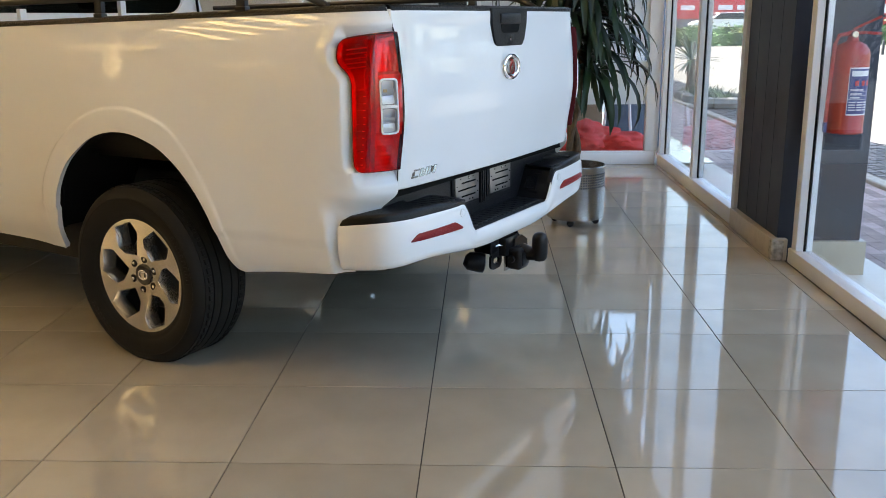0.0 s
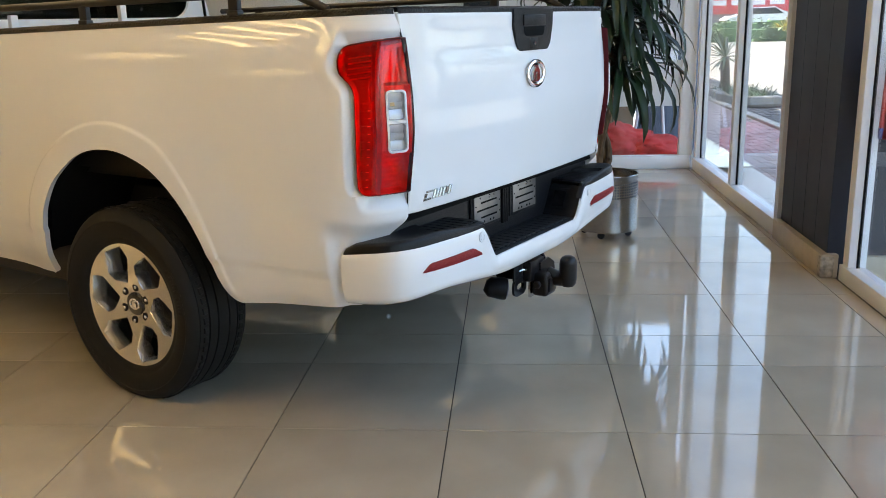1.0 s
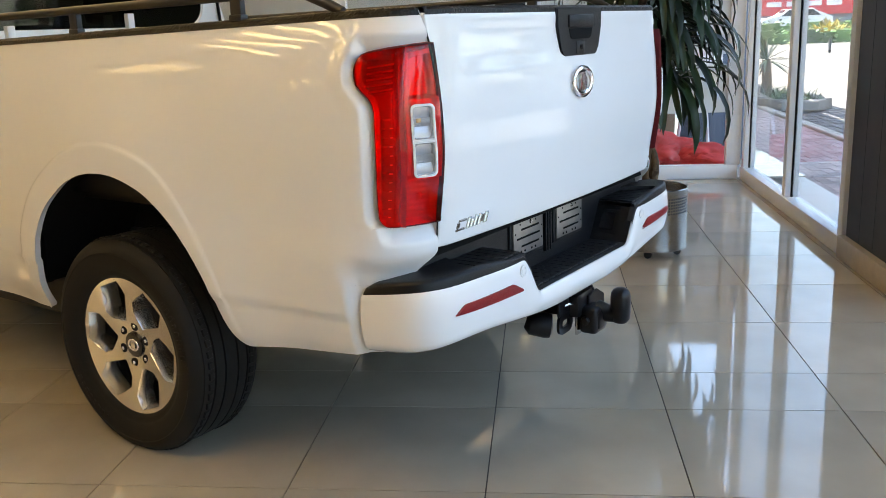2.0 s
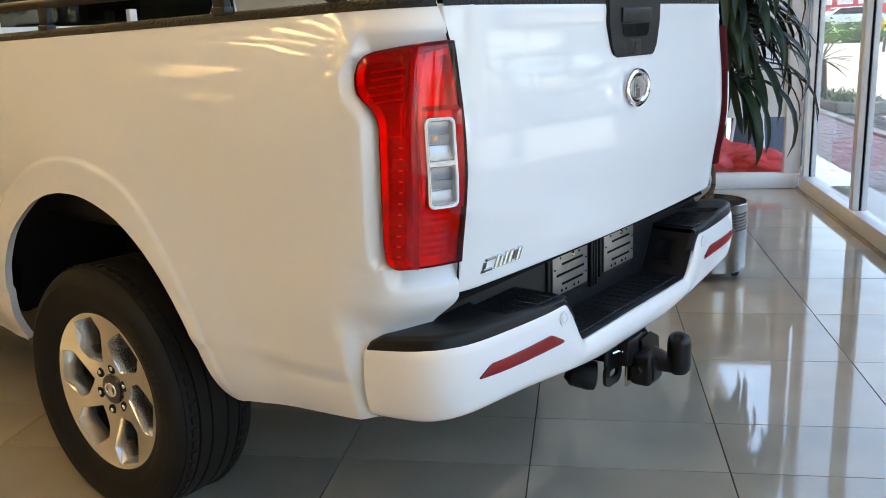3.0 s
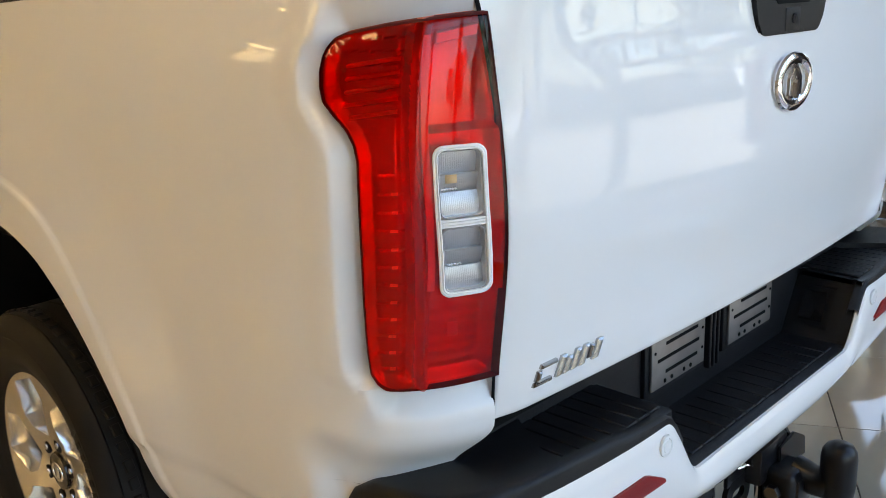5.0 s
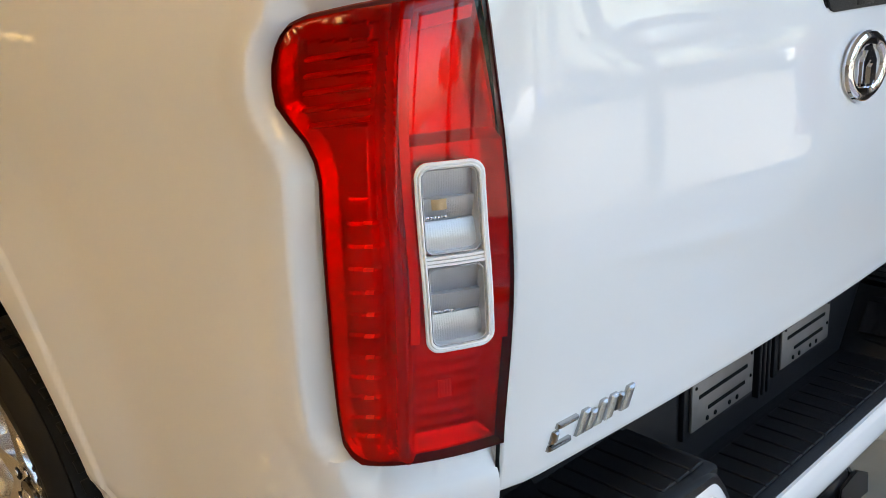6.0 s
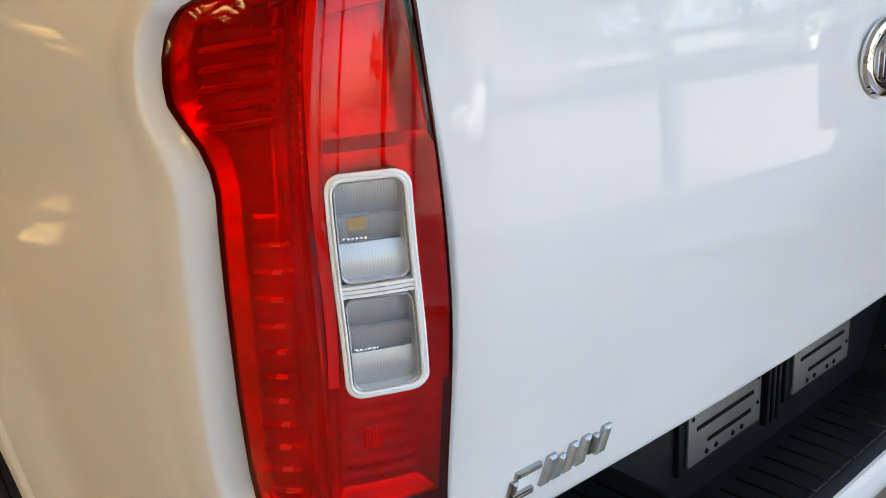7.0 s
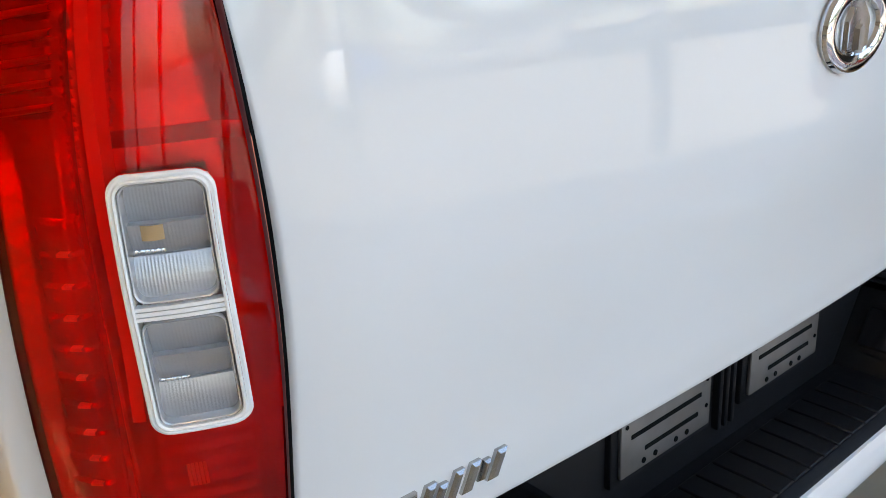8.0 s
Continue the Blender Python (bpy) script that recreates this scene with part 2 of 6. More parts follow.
# glass partition at the far end, with frosted bands
M["added_wall"] = mat("added_wall_blue_grey", (0.10, 0.12, 0.15), 0.6, vary=0.05, vary2=0.06)
M["frost"] = mat("frosted_film", (0.60, 0.63, 0.64), 0.6, vary=0.02, vary2=0.04)
pt = tagged(new("glass_partition"), "white framed glass partition with frosted film bands", "partition", kind="structure")
pt.matrix_world = ROOM
part("bottom_rail", boxm(-4.0, 2.6, BACK_P, BACK_P + 0.08, 0, 0.12, bevel=0.004), M["alu"], pt)
part("top_rail", boxm(-4.0, 2.6, BACK_P, BACK_P + 0.08, 2.6, 2.72, bevel=0.004), M["alu"], pt)
for x in (-3.96, -2.3, -0.75, 0.9, 2.56):
    part("post", boxm(x - 0.06, x + 0.06, BACK_P + 0.003, BACK_P + 0.083, 0.12, 2.6, bevel=0.004), M["alu"], pt)
for a, b in ((-3.9, -2.36), (-2.24, -0.81), (-0.69, 0.84), (0.96, 2.5)):
    g = part("pane", boxm(a, b, BACK_P + 0.04, BACK_P + 0.046, 0.12, 2.6), M["glass"], pt, smooth=False)
    g.visible_shadow = False
    for z0, z1 in ((0.56, 0.96), (1.04, 1.5)) if a > 0.9 else ():
        part("film_band", boxm(a, b, BACK_P + 0.034, BACK_P + 0.037, z0, z1), M["frost"], pt, smooth=False)
# unseen low wall, added so the floor under the truck reflects something dark
tagged(part("wall_dado", boxm(-4.0, 0.84, BACK_P - 0.05, BACK_P - 0.004, 0.0, 1.36), M["added_wall"], m=ROOM, smooth=False), "plain dark blue-grey lower wall added to darken the floor's reflection", "wall", kind="structure")
tagged(part("wall_bulkhead", boxm(-4.0, 2.6, BACK_P, BACK_P + 0.12, 2.72, CEIL), M["plaster"], m=ROOM, smooth=False), "white plaster bulkhead over the glass partition", "wall", kind="structure")

# ceiling lights: long recessed troughs, each with five lit panels between dividers
M["tube"] = mat("lit_panel", (0.9, 0.85, 0.75), 0.5, vary=0, emit=(1.0, 0.68, 0.28), strength=2.55)
M["louvre"] = mat("louvre_white", (0.7, 0.68, 0.62), 0.4, vary=0.02)


def ceiling_light():
    th = thing("ceiling_light", "long recessed ceiling light with five lit panels, switched on", "ceiling light", group="ceiling lights")
    bm = bmesh.new()
    for x in (-1.83, 1.81):
        box(bm, x, x + 0.02, -0.47, 0.47, -0.07, -0.002)
    for y in (-0.49, 0.47):
        box(bm, -1.83, 1.83, y, y + 0.02, -0.07, -0.002)
    part("housing", bm, M["louvre"], th, smooth=False)
    for k in range(5):
        x = -1.44 + 0.72 * k
        part("lamp_panel", boxm(x - 0.10, x + 0.10, -0.45, 0.45, -0.03, -0.012, bevel=0.005), M["tube"], th)
        if k < 4:
            part("divider", boxm(x + 0.20, x + 0.52, -0.46, 0.46, -0.065, -0.008), M["louvre"], th, smooth=False)
    return th


first = ceiling_light()
# the trough at (-0.8, -2.6) is unseen, added to brighten the near floor
spots = [(-5.4, -5.6), (-5.4, -2.4), (-5.4, 1.2), (-5.4, 4.0), (-1.3, 1.2), (-0.8, -2.6), (-11.5, -2.4), (-11.5, 4.0), (-13.5, -5.5), (-20.5, -4.4), (-23.2, 3.0), (-31.0, -4.4), (-35.0, -1.5), (-31.0, 3.6)]
first.matrix_world = ROOM @ pose(*spots[0], CEIL)
for s in spots[1:]:
    copy_thing(first, ROOM @ pose(*s, CEIL))

# ---- the pickup truck: world axes, rear axle over the origin, tail towards +x ----
truck = thing("pickup_truck", "white single-cab pickup truck with black bed rack and tow ball", "pickup truck")
X0, NEXP, Y_GAP = 0.80, 5.0, 0.728
BREADTH = [(0.40, 0.80), (0.46, 0.835), (0.50, 0.853), (0.55, 0.865), (0.575, 0.868), (0.592, 0.8775), (0.62, 0.8805), (0.70, 0.889), (0.80, 0.896), (0.90, 0.900), (1.0, 0.8995), (1.08, 0.896), (1.16, 0.888), (1.24, 0.875), (1.30, 0.860), (1.335, 0.8495), (1.36, 0.841), (1.40, 0.826)]
ARCH = [(-0.512, 0.388), (-0.500, 0.43), (-0.466, 0.51), (-0.437, 0.595), (-0.405, 0.675), (-0.320, 0.785), (-0.208, 0.867), (-0.134, 0.905), (-0.04, 0.929), (0.08, 0.929), (0.215, 0.889), (0.312, 0.823), (0.385, 0.742), (0.437, 0.655), (0.472, 0.567), (0.497, 0.49), (0.510, 0.455), (0.528, 0.437), (0.55, 0.430)]


def catmull(table, n=6):
    out = []
    for i in range(len(table) - 1):
        p0, p1, p2, p3 = (Vector(table[min(max(k, 0), len(table) - 1)]) for k in (i - 1, i, i + 1, i + 2))
        for k in range(n):
            t = k / n
            out.append(0.5 * ((2 * p1) + (p2 - p0) * t + (2 * p0 - 5 * p1 + 4 * p2 - p3) * t * t + (3 * p1 - p0 - 3 * p2 + p3) * t ** 3))
    out.append(Vector(table[-1]))
    return out


ARCH_S = catmull(ARCH, 5)
BREADTH_S = [tuple(p) for p in catmull(BREADTH, 4)]


def arch_dist(x, z):
    q = Vector((x, z))
    best = 9.0
    for a, b in zip(ARCH_S[:-1], ARCH_S[1:]):
        ab = b - a
        t = min(max((q - a).dot(ab) / ab.length_squared, 0), 1)
        best = min(best, (q - (a + t * ab)).length)
    return best


def depth_a(z):
    """How far the rear face stands behind X0 on the centre line."""
    return 0.432 - 0.030 * smooth(1.06, 0.78, z) - 0.012 * smooth(1.28, 1.378, z) ** 2


def gap_y(z):
    """Half width of the opening for the tailgate, which widens a little towards the top."""
    return Y_GAP + 0.021 * smooth(1.08, 1.40, z) + 0.055 * smooth(0.772, 0.69, z)


def coat_z(x):
    """Lower edge of the black coating along the top of the bed, which rises to the rear."""
    return 1.343 + 0.0205 * x


@functools.lru_cache(maxsize=None)
def flare(x, z):
    if x > 0.95:
        return 0.0
    d = arch_dist(x, z)
    w = 0.092 - 0.058 * smooth(0.25, 0.58, x)
    return 0.005 * smooth(w + 0.005, w - 0.004, d) * smooth(0.75, 0.5, x) + 0.023 * smooth(0.30, 0.0, d) * smooth(0.79, 0.55, x)


def side_pt(x, z, off=0.0):
    return Vector((x, -lerp_table(BREADTH_S, z) - flare(x, z) - off, z))


def rear_pt(phi, z, off=0.0):
    """On the rounded rear: phi 0 at the side, 90 at the middle of the tailgate, in degrees."""
    c, s = abs(math.cos(radians(phi))), abs(math.sin(radians(phi)))
    r = (c ** NEXP + s ** NEXP) ** (-1 / NEXP)
    a, b = depth_a(z), lerp_table(BREADTH_S, z)
    p = Vector((X0 + a * s * r, -b * c * r * (1 if phi <= 90 else -1), z))
    if off:
        n = Vector((s ** (NEXP - 1) / a, -(c ** (NEXP - 1)) / b * (1 if phi <= 90 else -1), 0)).normalized()
        p += n * float(off)
    return p


@functools.lru_cache(maxsize=None)
def phi_at_y(y, z):
    lo, hi = 1.0, 90.0
    for _ in range(24):
        mid = (lo + hi) / 2
        if -rear_pt(mid, z).y > abs(y):
            lo = mid
        else:
            hi = mid
    return lo


def mirror(bm):
    for v in bm.verts:
        v.co.y = -v.co.y
    bmesh.ops.reverse_faces(bm, faces=bm.faces)
    return bm


LAMP_L = [(0.846, 39.3), (0.850, 37.8), (0.857, 36.8), (0.870, 36.0), (0.90, 35.6), (0.97, 35.0), (1.03, 34.7), (1.09, 34.5), (1.135, 34.3), (1.152, 33.8), (1.168, 32.8), (1.186, 30.9), (1.205, 29.2), (1.222, 28.6), (1.240, 28.4), (1.257, 28.7), (1.268, 29.3), (1.276, 30.6)]


def lamp_dip(ph, z):
    """The panel falls away towards the lamp from a soft crease about its outline, and is hollow behind it."""
    u = (lerp_table(LAMP_L, min(max(z, 0.846), 1.276)) - ph) * 0.015
    dz = max(z - 1.285, 0.838 - z, 0.0)
    d = math.hypot(max(u, 0.0), dz)
    hollow = smooth(0.0, 0.010, -u) * smooth(0.0, 0.012, min(z - 0.846, 1.285 - z))
    swell = 0.006 * smooth(0.16, 0.052, d) if d > 0.052 else 0.006 * d / 0.052
    lip = -0.021 * min(max((0.052 - d) / 0.052, 0.0), 1.0) * smooth(0.05, 0.02, dz)
    return swell * smooth(0.07, 0.0, dz) + lip - 0.016 * hollow


def bed_side():
    bm = bmesh.new()
    # columns along the side; the rounded corner from x = X0 on
    arch_x = [p.x for p in ARCH_S]
    xs = sorted(set([round(v, 4) for v in np.linspace(-1.22, -0.54, 14)] + [-0.53, -0.524] + [round(v, 4) for v in arch_x] + [round(v, 4) for v in np.linspace(0.57, 0.80, 12)]))
    az = [p.y for p in ARCH_S]
    ZS = 0.682

    def bottom(x):
        if x <= ARCH_S[0].x:
            return 0.392 + 0.004 * smooth(-0.53, -1.0, x)
        if x >= ARCH_S[-1].x:
            return 0.430 + 0.050 * (x - 0.55) / 0.44
        return float(np.interp(x, arch_x, az))
    n_lo, n_hi = 14, 80
    cols = []
    for x in xs:
        b = bottom(x)
        zz = [b + (max(ZS, b + 0.001) - b) * k / n_lo for k in range(n_lo)] + [max(ZS, b + 0.001) + (coat_z(x) + 0.012 - max(ZS, b + 0.001)) * k / n_hi for k in range(n_hi + 1)]
        cols.append([side_pt(x, z) for z in zz])
    # the lip of the arch, turned inwards
    grid(bm, cols)
    lip = [[c[0], c[0] + Vector((0, 0.004, 0.004)), c[0] + Vector((0, 0.022, 0.007))] for c in cols]
    grid(bm, lip)
    # lower rear corner, up to the joint with the bumper
    def sink(phi, z):
        """The corner draws in towards the bumper and its black cap."""
        low = smooth(0.72, 0.66, z)
        return -0.030 * smooth(0.775, 0.70, z) * (smooth(19.0, 31.0, phi) * (1 - low) + smooth(22.0, 27.0, phi) * low)
    lowc = []
    for phi in np.linspace(0, 31.5, 32):
        b = 0.430 + 0.050 * (rear_pt(phi, 0.5).x - 0.55) / 0.44
        lowc.append([rear_pt(phi, b + (ZS - b) * k / n_lo, sink(phi, b + (ZS - b) * k / n_lo)) for k in range(n_lo + 1)])
    grid(bm, lowc)
    last = lowc[-1]
    grid(bm, [last, [p + Vector((-0.012, 0.02, 0)) for p in last]])
    # upper rear corner up to the tailgate gap
    upc = []
    for k in range(120):
        f = k / 119
        zt = coat_z(rear_pt(f * phi_at_y(gap_y(1.36), 1.36), 1.36).x) + 0.012
        upc.append([rear_pt(f * phi_at_y(gap_y(z), z), z, lamp_dip(f * phi_at_y(gap_y(z), z), z) + sink(f * phi_at_y(gap_y(z), z), z)) for z in [ZS + (zt - ZS) * j / n_hi for j in range(n_hi + 1)]])
    # the foot of the corner sinks in further beside the tailgate
    for i, col in enumerate(upc):
        for j, p in enumerate(col):
            w = smooth(0.77, 0.69, p.z) * smooth(76, 113, i)
            col[j] = p + Vector((-0.012 * w, 0.012 * w, 0))
    grid(bm, upc)
    grid(bm, [upc[-1], [p + Vector((-0.03, 0.004, 0)) for p in upc[-1]]])
    bmesh.ops.remove_doubles(bm, verts=bm.verts, dist=0.0012)
    return bm


part("bed_side", bed_side(), M["paint"], truck, "white painted bed side with a flared wheel arch")
part("bed_side", mirror(bed_side()), M["paint"], truck)


# tailgate: nearly flat in plan, leaning in a little above its middle
def gate_x(y, z):
    lean = max(z - 1.04, 0.0) ** 2 / 0.16 if z < 1.12 else z - 1.08
    return X0 + 0.432 - 0.030 * smooth(1.06, 0.78, z) - 0.06 * lean - 0.12 * max(0.815 - z, 0.0) - 0.050 * y * y - (0.011 + 0.011 * smooth(1.15, 1.37, z)) * smooth(0.672, 0.748, abs(y))


def tailgate():
    bm = bmesh.new()
    zs = [0.772, 0.7735, 0.777, 0.783, 0.79] + list(np.linspace(0.80, 1.345, 34)) + [1.353, 1.360, 1.366, 1.370, 1.372]
    ys = np.concatenate([[-0.723, -0.7226, -0.7213, -0.7195, -0.7175, -0.715], np.linspace(-0.711, 0.711, 61), [0.715, 0.7175, 0.7195, 0.7213, 0.7226, 0.723]])
    rows = []
    for z in zs:
        row = []
        for yy in ys:
            y = float(yy) * (gap_y(z) - 0.0025) / 0.723
            e = min(z - 0.772, 1.372 - z, gap_y(z) - 0.0025 - abs(y))
            tuck = -0.006 * (1 - min(e / 0.0045, 1)) ** 2
            dish = -0.006 * smooth(1.20, 1.27, z) * smooth(1.36, 1.315, z) * smooth(0.70, 0.5, abs(y))
            row.append((gate_x(y, z) + tuck + dish, y, z))
        rows.append(row)
    grid(bm, rows)
    for r in (rows[0], rows[-1], [q[0] for q in rows], [q[-1] for q in rows]):
        grid(bm, [r, [(p[0] - 0.03, p[1], p[2]) for p in r]])
    bmesh.ops.remove_doubles(bm, verts=bm.verts, dist=1e-5)
    return bm


gate = part("tailgate", tailgate(), M["paint"], truck, "white painted tailgate, closed")


# near-black filling behind the tailgate gaps, their shade put into its colour
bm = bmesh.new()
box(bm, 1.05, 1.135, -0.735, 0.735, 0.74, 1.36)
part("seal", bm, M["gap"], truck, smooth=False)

# near-black strips that paint the shade down both side gaps
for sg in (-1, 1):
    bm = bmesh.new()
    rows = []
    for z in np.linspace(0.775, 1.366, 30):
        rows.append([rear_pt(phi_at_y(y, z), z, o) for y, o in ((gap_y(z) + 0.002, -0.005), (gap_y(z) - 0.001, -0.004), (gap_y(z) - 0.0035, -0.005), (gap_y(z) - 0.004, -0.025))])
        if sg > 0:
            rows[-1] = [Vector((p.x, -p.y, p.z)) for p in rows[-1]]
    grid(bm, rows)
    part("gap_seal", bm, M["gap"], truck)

# tailgate handle with its recess
hx = gate_x(0, 1.30) - 0.009
outl = [(-0.168, 1.372), (0.168, 1.372), (0.160, 1.315), (0.146, 1.268)]
outl += [(0.105 + 0.036 * math.cos(radians(a)), 1.260 + 0.036 * math.sin(radians(a))) for a in (-12, -30, -48, -66, -84)]
outl += [(-a, b) for a, b in reversed(outl[2:])]
outl = [(a * 0.93, b + 0.008) for a, b in outl]
handle = part("handle", prism(bmesh.new(), outl, "x", hx - 0.02, hx + 0.012, bevel=0.004), M["plastic"], gate, "black plastic tailgate handle")
part("finger_recess", prism(bmesh.new(), [(-0.082, 1.320), (-0.076, 1.293), (-0.062, 1.284), (0.062, 1.284), (0.076, 1.293), (0.082, 1.320)], "x", hx + 0.002, hx + 0.0135, bevel=0.002), M["gap"], handle)
part("pull_flap", boxm(hx + 0.004, hx + 0.018, -0.086, 0.086, 1.321, 1.360, bevel=0.005), M["plastic"], handle)
part("lock_panel", boxm(hx + 0.004, hx + 0.0138, -0.030, 0.030, 1.240, 1.280, bevel=0.003), M["plastic"], handle)
bm = lathe(bmesh.new(), [(0.0, 0.0165), (0.008, 0.0165), (0.009, 0.012)], 20, "x", center=(hx, 0, 1.261))
part("lock", bm, M["gloss_black"], handle)

handle.location.y = 0.011

# oval badge
bx = gate_x(0, 1.15)


def ring(bm, a, b, tr, x, cy, cz, n=56):
    rows = []
    for k in range(n):
        t = k * math.tau / n
        c, s = math.cos(t), math.sin(t)
        nrm = Vector((0, c / a, s / b)).normalized()
        o = Vector((x, cy + a * c, cz + b * s))
        rows.append([o + tr * (math.cos(q * math.tau / 10) * nrm) + Vector((tr * 0.7 * math.sin(q * math.tau / 10), 0, 0)) for q in range(10)])
    grid(bm, rows, close_u=True, close_v=True)
    return bm


badge = part("badge", ring(bmesh.new(), 0.0615, 0.0400, 0.0110, bx + 0.006, 0, 1.155), M["chrome"], gate, "oval chrome maker's badge")
bm = bmesh.new()
prism(bm, [(0.058 * math.cos(k * math.tau / 40), 1.155 + 0.037 * math.sin(k * math.tau / 40)) for k in range(40)], "x", bx - 0.004, bx + 0.003)
part("badge_field", bm, M["paint"], badge)
bm = bmesh.new()
prism(bm, [(-0.029, 1.127), (-0.029, 1.165), (-0.013, 1.184), (0.013, 1.184), (0.029, 1.165), (0.029, 1.127)], "x", bx + 0.002, bx + 0.012, bevel=0.006, seg=2)
prism(bm, [(-0.010, 1.127), (-0.010, 1.156), (0.0, 1.164), (0.010, 1.156), (0.010, 1.127)], "x", bx + 0.009, bx + 0.0155, bevel=0.004, seg=2)
part("badge_emblem", bm, M["chrome"], badge)


# bumper: painted skin that follows its own rounded plan, with a step cut in
BX0, BA, BB, BN = 0.94, 0.315, 0.862, 7.0


def bump_pt(phi, z, off=0.0):
    c, s = abs(math.cos(radians(phi))), abs(math.sin(radians(phi)))
    r = (c ** BN + s ** BN) ** (-1 / BN)
    sg = 1 if phi <= 90 else -1
    p = Vector((BX0 + BA * s * r, -BB * c * r * sg, z))
    n = Vector((s ** (BN - 1) / BA, -(c ** (BN - 1)) / BB * sg, 0)).normalized()
    return p + n * float(off)


def bump_top(y):
    ay = abs(y)
    return 0.560 + 0.122 * smooth(0.315, 0.425, ay) + 0.006 * smooth(0.45, 0.70, ay)


def bump_bottom(y):
    return 0.470 + 0.048 * smooth(0.15, 0.72, abs(y))


def corner_rise(phi):
    return lerp_table([(12.0, -0.028), (18.0, -0.0225), (24.0, -0.017), (30.0, -0.011), (36.0, -0.006), (42.0, -0.003), (50.0, -0.002), (60.0, -0.002), (72.0, 0.0)], min(phi, 180 - phi))


def bumper_skin():
    bm = bmesh.new()
    phis = np.concatenate([np.linspace(12.0, 30, 8), np.linspace(32, 58, 22), np.linspace(59, 72, 26), np.linspace(73, 90, 12)])
    phis = np.concatenate([phis, 180 - phis[::-1][1:]])
    rows = []
    for phi in phis:
        y = bump_pt(phi, 0).y
        zt, zb = bump_top(y) + corner_rise(phi), bump_bottom(y) + lerp_table([(12.0, -0.024), (24.0, -0.017), (40.0, -0.004), (55.0, 0.0)], min(phi, 180 - phi))
        row = [bump_pt(phi, zt - 0.006, -0.013), bump_pt(phi, zt - 0.001, -0.011), bump_pt(phi, zt - 0.002, -0.005)]
        for k in range(13):
            f = k / 12
            z = zt - 0.010 - (zt - zb - 0.032) * f
            row.append(bump_pt(phi, z, 0.005 * math.sin(math.pi * min(f * 1.05, 1)) - 0.006 * f ** 4))
        row += [bump_pt(phi, zb + 0.010, -0.014), bump_pt(phi, zb + 0.002, -0.026), bump_pt(phi, zb, -0.055), bump_pt(phi, zb + 0.004, -0.14)]
        rows.append(row)
    for end in (0, -1):
        d = Vector((0.004, 0.016 if end == 0 else -0.016, 0))
        grid(bm, [rows[end], [p + d for p in rows[end]]])
    grid(bm, rows)
    return bm


skin = part("bumper", bumper_skin(), M["paint"], truck, "white painted rear step bumper")


def reflector(sign):
    bm = bmesh.new()
    out, inn = [], []
    for k in range(25):
        f = k / 24
        y = -0.758 + 0.312 * f
        lo = 0.605 - 0.012 * f
        hi = min(0.629 - 0.004 * f, 0.606 + 0.22 * f, 0.600 + 0.165 * (1 - f))
        c = []
        lo_p, hi_p = 1.0, 90.0
        for _ in range(40):
            mid = (lo_p + hi_p) / 2
            if -bump_pt(mid, 0).y > -y:
                lo_p = mid
            else:
                hi_p = mid
        for z, o in ((lo - 0.001, -0.002), (lo, 0.0085), (lo + (hi - lo) * 0.33, 0.0098), (lo + (hi - lo) * 0.67, 0.0098), (hi, 0.0085), (hi + 0.001, -0.002)):
            c.append(bump_pt(lo_p, z, o))
        out.append(c)
    grid(bm, out)
    return bm if sign < 0 else mirror(bm)


part("reflector", reflector(-1), M["refl"], skin, "red rear reflector strip")
part("reflector", reflector(1), M["refl"], skin)
for sg in (-1, 1):
    y = sg * 0.438
    bm = lathe(bmesh.new(), [(0.0, 0.0066), (0.0100, 0.0066), (0.0108, 0.0052), (0.0118, 0.0052), (0.0126, 0.0064), (0.0170, 0.0058), (0.0176, 0.002)], 28, "x", center=(bump_pt(62.5, 0).x, y, 0.650))
    part("parking_sensor", bm, M["paint"], skin)


# black step pads with ridges
def step_pad(y0, y1, z, x_in):
    bm = bmesh.new()
    n = 24
    rows = []
    for k in range(n + 1):
        y = y0 + (y1 - y0) * k / n
        lo, hi = 1.0, 90.0
        for _ in range(40):
            mid = (lo + hi) / 2
            if -bump_pt(mid, 0).y > abs(y):
                lo = mid
            else:
                hi = mid
        xo = bump_pt(lo, 0).x - 0.010
        rows.append([(xo, y, z - 0.02), (xo, y, z - 0.003), (xo - 0.004, y, z), (x_in, y, z + 0.004), (x_in, y, z - 0.03)])
    grid(bm, rows)
    bmesh.ops.recalc_face_normals(bm, faces=bm.faces)
    return bm


def ridges(y0, y1, z, x_in, n):
    bm = bmesh.new()
    for k in range(n):
        y = y0 + (y1 - y0) * (k + 0.5) / n
        w = abs(y1 - y0) / n * 0.462
        xo = 1.228 if abs(y) < 0.4 else 1.232 - 0.040 * smooth(0.60, 0.72, abs(y))
        box(bm, x_in + 0.012, xo, y - w, y + w, z, z + 0.0055, bevel=0.0015, seg=1)
    return bm


